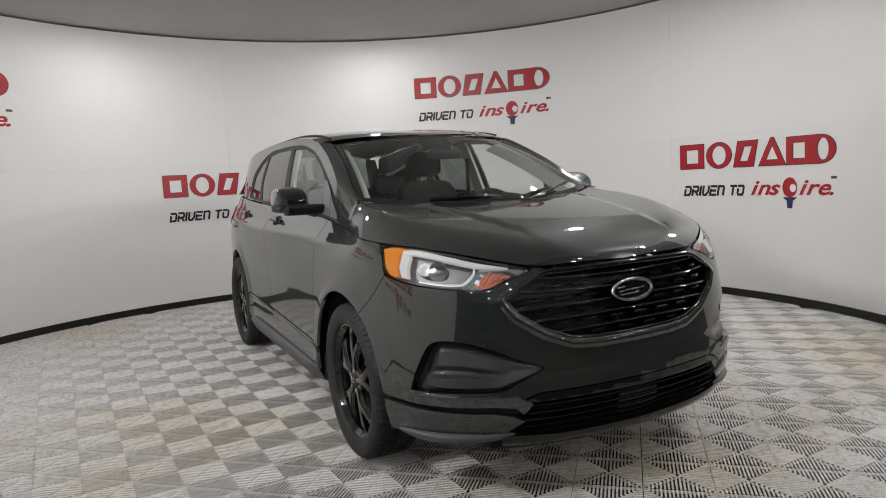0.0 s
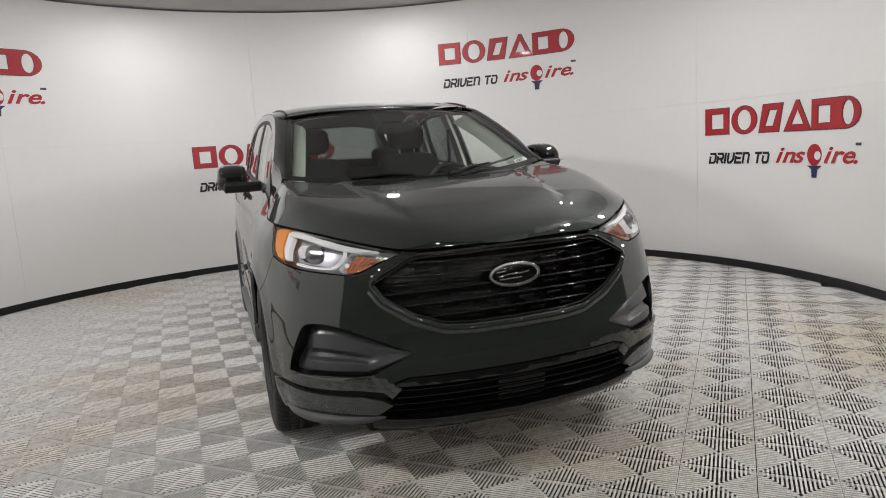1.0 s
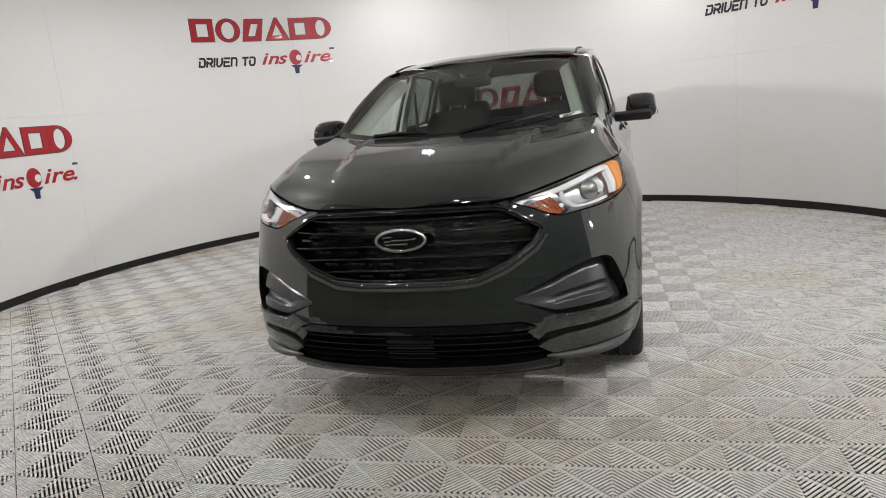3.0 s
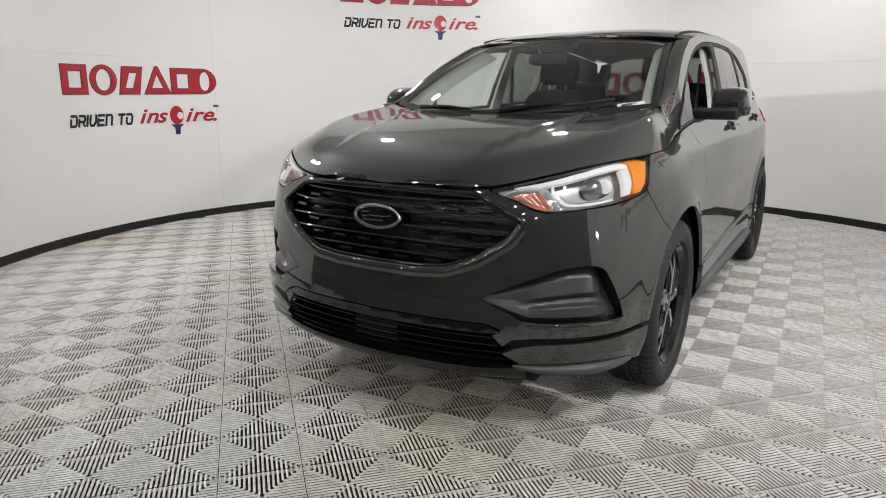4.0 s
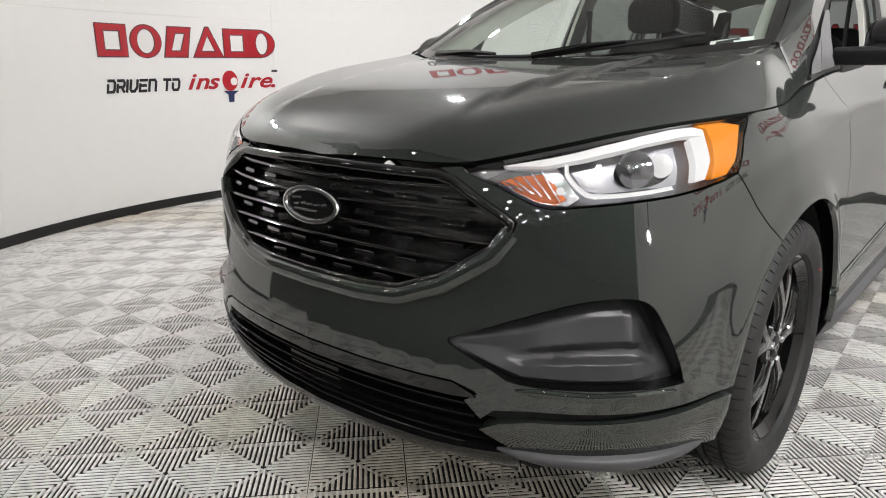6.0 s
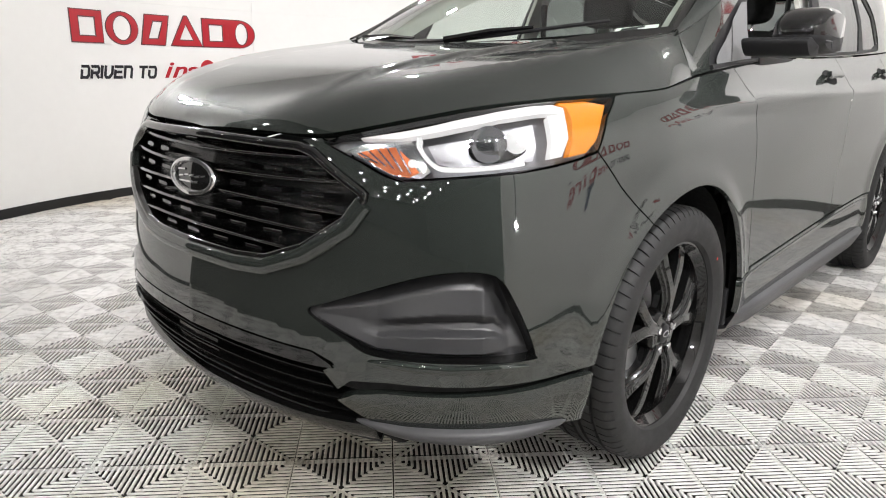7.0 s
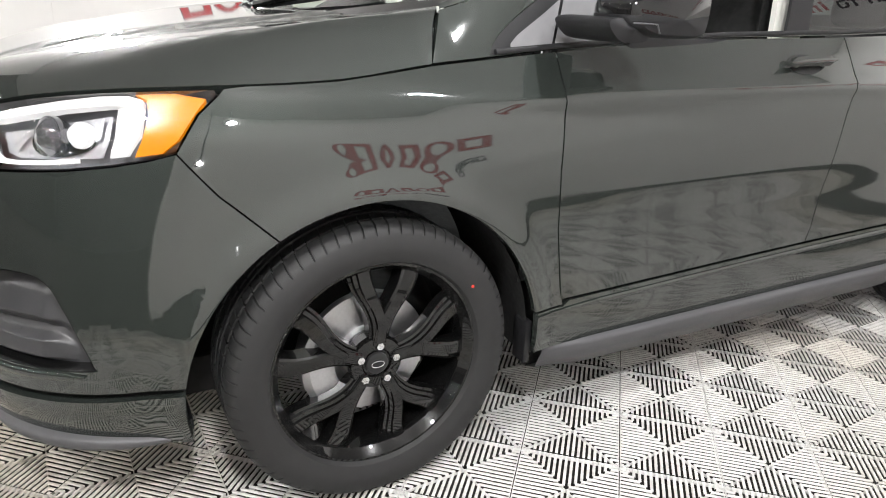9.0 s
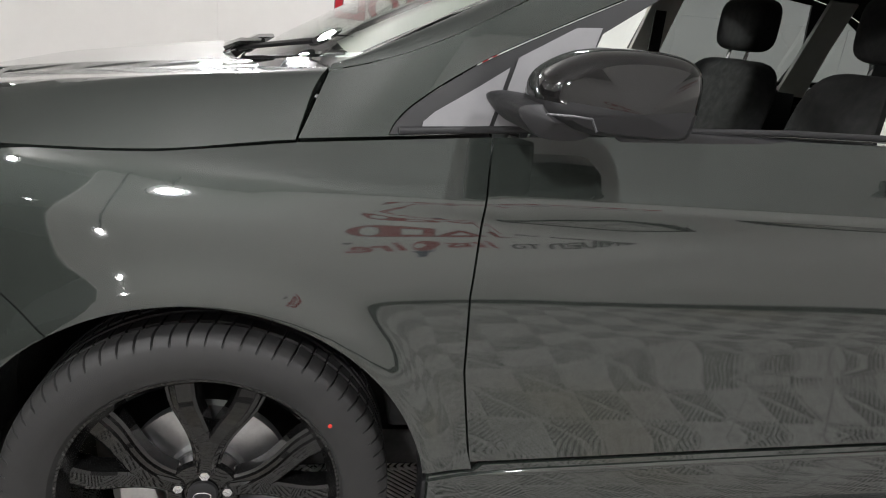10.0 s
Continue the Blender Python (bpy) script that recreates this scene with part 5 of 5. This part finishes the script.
def square_words(text, az, z0, x=-.82, y=-.272, height=.088, stroke=.0115):
    """Words in wide square letters drawn with even strokes, leaning to the right, letter by letter, as flat pieces."""
    out = []
    for ch in text:
        if ch == " ":
            x += .048
            continue
        wide = .004 if ch == "I" else .061
        out.append([])
        for n, line in enumerate(SQUARE[ch]):
            p = np.array([(x + a * wide + .2 * b * height, y + b * height) for a, b in line])
            d = np.diff(p, axis=0)
            d /= np.linalg.norm(d, axis=1)[:, None]
            side = np.c_[-d[:, 1], d[:, 0]]
            m = np.vstack([side[:1], (side[:-1] + side[1:]) / (1 + np.sum(side[:-1] * side[1:], 1))[:, None], side[-1:]]) * stroke
            p[0], p[-1] = p[0] - d[0] * stroke * .8, p[-1] + d[-1] * stroke * .8
            V = [tuple(q) for q in np.vstack([p + m, p - m])]
            k = len(p)
            out[-1].append((bent(V, az, z0, .004 + .0005 * n), [(k + i, k + i + 1, i + 1, i) for i in range(k - 1)]))
        x += wide + .0275
    return out


def disc(cx, cy, a, b, n=28):
    return [(cx + a * math.cos(2 * math.pi * k / n), cy + b * math.sin(2 * math.pi * k / n)) for k in range(n)]


def build_sign(az, z0):
    """A sign: six plain red blocks, a line of words below, and a bat-shaped mark."""
    x, y = on_ring(az, RW)
    sign = thing("wall_sign", (x, y, z0), "red block sign with a slogan line on the white wall", "sign", "signs round the wall")
    w, h = 1.74, .262
    gaps = [(0, .285), (.305, .30), (.615, .285), (.895, .315), (1.205, .27), (1.46, .28)]
    for k, (x0, ww) in enumerate(gaps):
        x0 -= w / 2
        y0, y1, x1 = 0.0, h, x0 + ww

        def outer(e):
            if k == 1:
                return disc(x0 + ww / 2, h / 2, ww / 2 - e, h / 2 + .006 - e)
            if k == 2:
                return [(x0 + e * 1.6, e), (x1 - .05 - e, e), (x1 - e * 1.6, h - e), (x0 + .05 + e, h - e)]
            if k == 3:
                return [(x0 + e * 1.5, e), (x1 - e * 1.5, e), (x0 + ww * .56 - e, h + .01 - e), (x0 + ww * .44 + e, h + .01 - e)]
            if k == 5:
                return [(x0 + e, e)] + [(x0 + ww * .4 + (ww * .6 - e) * math.sin(q), h / 2 - (h / 2 - e) * math.cos(q)) for q in np.linspace(0, math.pi, 14)] + [(x0 + e, h - e)]
            return [(x0 + e, e), (x1 - e, e), (x1 - e, h - e), (x0 + e, h - e)]

        def inner(e):
            if k == 1 or k == 5:
                return disc(x0 + ww * .5, h / 2, ww * (.27 if k == 1 else .22) - e, h * .38 - e)
            if k == 3:
                return [(x0 + ww * .29 + e, h * .22 + e), (x0 + ww * .71 - e, h * .22 + e), (x0 + ww * .50, h * .74 - e)]
            lean = .05 if k == 2 else 0
            return [(x0 + ww * .27 + e, h * .22 + e), (x0 + ww * .76 - lean - e, h * .22 + e), (x0 + ww * .76 - e, h * .78 - e), (x0 + ww * .27 + lean + e, h * .78 - e)]
        edge = part("block_edge", joined("block_edge", [flat_shape([outer(0), inner(.004)], az, z0, .0015, .003)], M_SIGNEDGE, False), sign, "dark edge of a sign block")
        part("block", joined("block", [flat_shape([outer(.008), inner(-.005)], az, z0, .004, .004)], M_SIGN, False), edge, "red sign block")
    for pieces in square_words("DRIVEN TO", az, z0):
        part("letter", joined("letter", pieces, M_INK, False), sign, "black slanted square-cut letter")
    word("ins", .20, .35, .004, -.055, .275, -.272, az, z0, M_SIGN, sign, "red slanted letter")
    word("ire.", .20, .35, .004, .475, .845, -.272, az, z0, M_SIGN, sign, "red slanted letter")
    bat = part("bat", joined("bat", [flat_shape([disc(.375, -.205, .078, .092)], az, z0, .002, .004)], M_SIGN, False), sign, "red bat blade")
    part("ball", joined("ball", [flat_shape([disc(.413, -.212, .034, .036)], az, z0, .007, .003)], M_WALL, False), bat, "white ball")
    part("bat_handle", joined("bat_handle", [flat_shape([[(.30, -.298), (.455, -.298), (.408, -.330), (.400, -.40), (.350, -.40), (.345, -.330)]], az, z0, .002, .004)], M_NAVY, False), bat, "navy bat handle")
    part("mark_bar", joined("mark_bar", [flat_shape([[(.815, -.110), (.875, -.110), (.875, -.132), (.815, -.132)]], az, z0, .001, .002)], M_GREY, False), sign, "tiny grey bar")


for az, z0 in ((.7, 1.302), (47.1, 2.372), (91.5, 1.292), (136.6, 2.352), (182.7, 1.288)):
    build_sign(az, z0)

# ---- floor of ribbed tiles, their seams turned half a right angle to the car ----
PITCH, TURN, ORG = 0.2940, radians(47.66), (-0.079, 0.211)
floor = thing("floor", (0, 0, 0), "light grey ribbed plastic floor tiles with open gaps", "floor", kind="structure")
# its colour darkens the tile slots and the unseen floor beyond the tiles
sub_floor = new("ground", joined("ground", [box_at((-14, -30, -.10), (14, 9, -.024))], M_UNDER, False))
tagged(sub_floor, "near-black ground that darkens the gaps of the floor tiles", "ground", kind="structure")


def tile_geometry(ribs=18):
    """One tile: four fields of slim rounded ribs with open slots between them, each field square to its own edge."""
    V, Fc = [], []
    p, h = PITCH / ribs, PITCH / 2
    round_top = [(-.5, -.0040), (-.5, -.0014), (-.34, -.0004), (.34, -.0004), (.5, -.0014), (.5, -.0040)]
    square = [(-.5, -.008), (-.5, 0), (.5, 0), (.5, -.008)]

    def bar(a, b, wdt, zt, section):
        a, b = np.array(a, float), np.array(b, float)
        d = (b - a) / np.linalg.norm(b - a)
        n = np.array([d[1], -d[0]]) * wdt
        i, k = len(V), len(section)
        for e in (a, b):
            V.extend((*(e - n * u), zt + z) for u, z in section)
        Fc.extend((i + j, i + k + j, i + k + j + 1, i + j + 1) for j in range(k - 1))
    for q in range(4):
        c, s_ = (1, 0, -1, 0)[q], (0, 1, 0, -1)[q]
        rot = lambda x, y: (c * x - s_ * y, s_ * x + c * y)
        for k in range(ribs):
            o = (k + .5) * p - h
            bar(rot(max(abs(o) - .001, .003), o), rot(h - .0022, o), p * .53, 0.0, round_top)
        bar(rot(h - .0030, -h + .001), rot(h - .0030, h - .001), .0020, -.0060, square)
        bar(rot(0, 0), rot(h - .002, h - .002), .0024, -.0090, square)
    return V, Fc


tv, tf = tile_geometry()
tile_mesh = mesh_of("tile", tv, tf, M_TILE, None, True)
ca, sa = math.cos(TURN), math.sin(TURN)
near, far = [], []
for i in range(-60, 61):
    for j in range(-60, 61):
        x, y = ORG[0] + PITCH * ((i + .5) * ca - (j + .5) * sa), ORG[1] + PITCH * ((i + .5) * sa + (j + .5) * ca)
        r = math.hypot(x - CX, y - CY)
        if r < RW + .1 or (abs(x) < 3.0 and -2.75 < y < -1):
            (near if (-1.9 < x < 2.2 and -2.6 < y < 1.75) else far).append((x, y))
near.sort(key=lambda p: (p[0] - .3) ** 2 + (p[1] + .6) ** 2)
far += near[300:]
near = near[:300]
for x, y in near:
    ob = new("tile", tile_mesh)
    ob.parent = floor
    ob.location, ob.rotation_euler = (x, y, 0), (0, 0, TURN)
tva, n0 = np.array(tv), len(tv)
rot2 = np.array([[ca, sa], [-sa, ca]])
flatv = tva.copy()
flatv[:, :2] = tva[:, :2] @ rot2
allv = np.concatenate([flatv + (x, y, 0) for x, y in far])
tfa = np.array(tf)
allf = np.concatenate([tfa + n0 * k for k in range(len(far))])
fm = bpy.data.meshes.new("floor_tiles")
fm.from_pydata(allv.tolist(), [], allf.tolist())
fm.materials.append(M_TILE)
fm.polygons.foreach_set("use_smooth", [True] * len(fm.polygons))
rest = new("floor_tiles", fm)
rest.parent = floor
tagged(rest, "the outer floor tiles", kind="stuff")
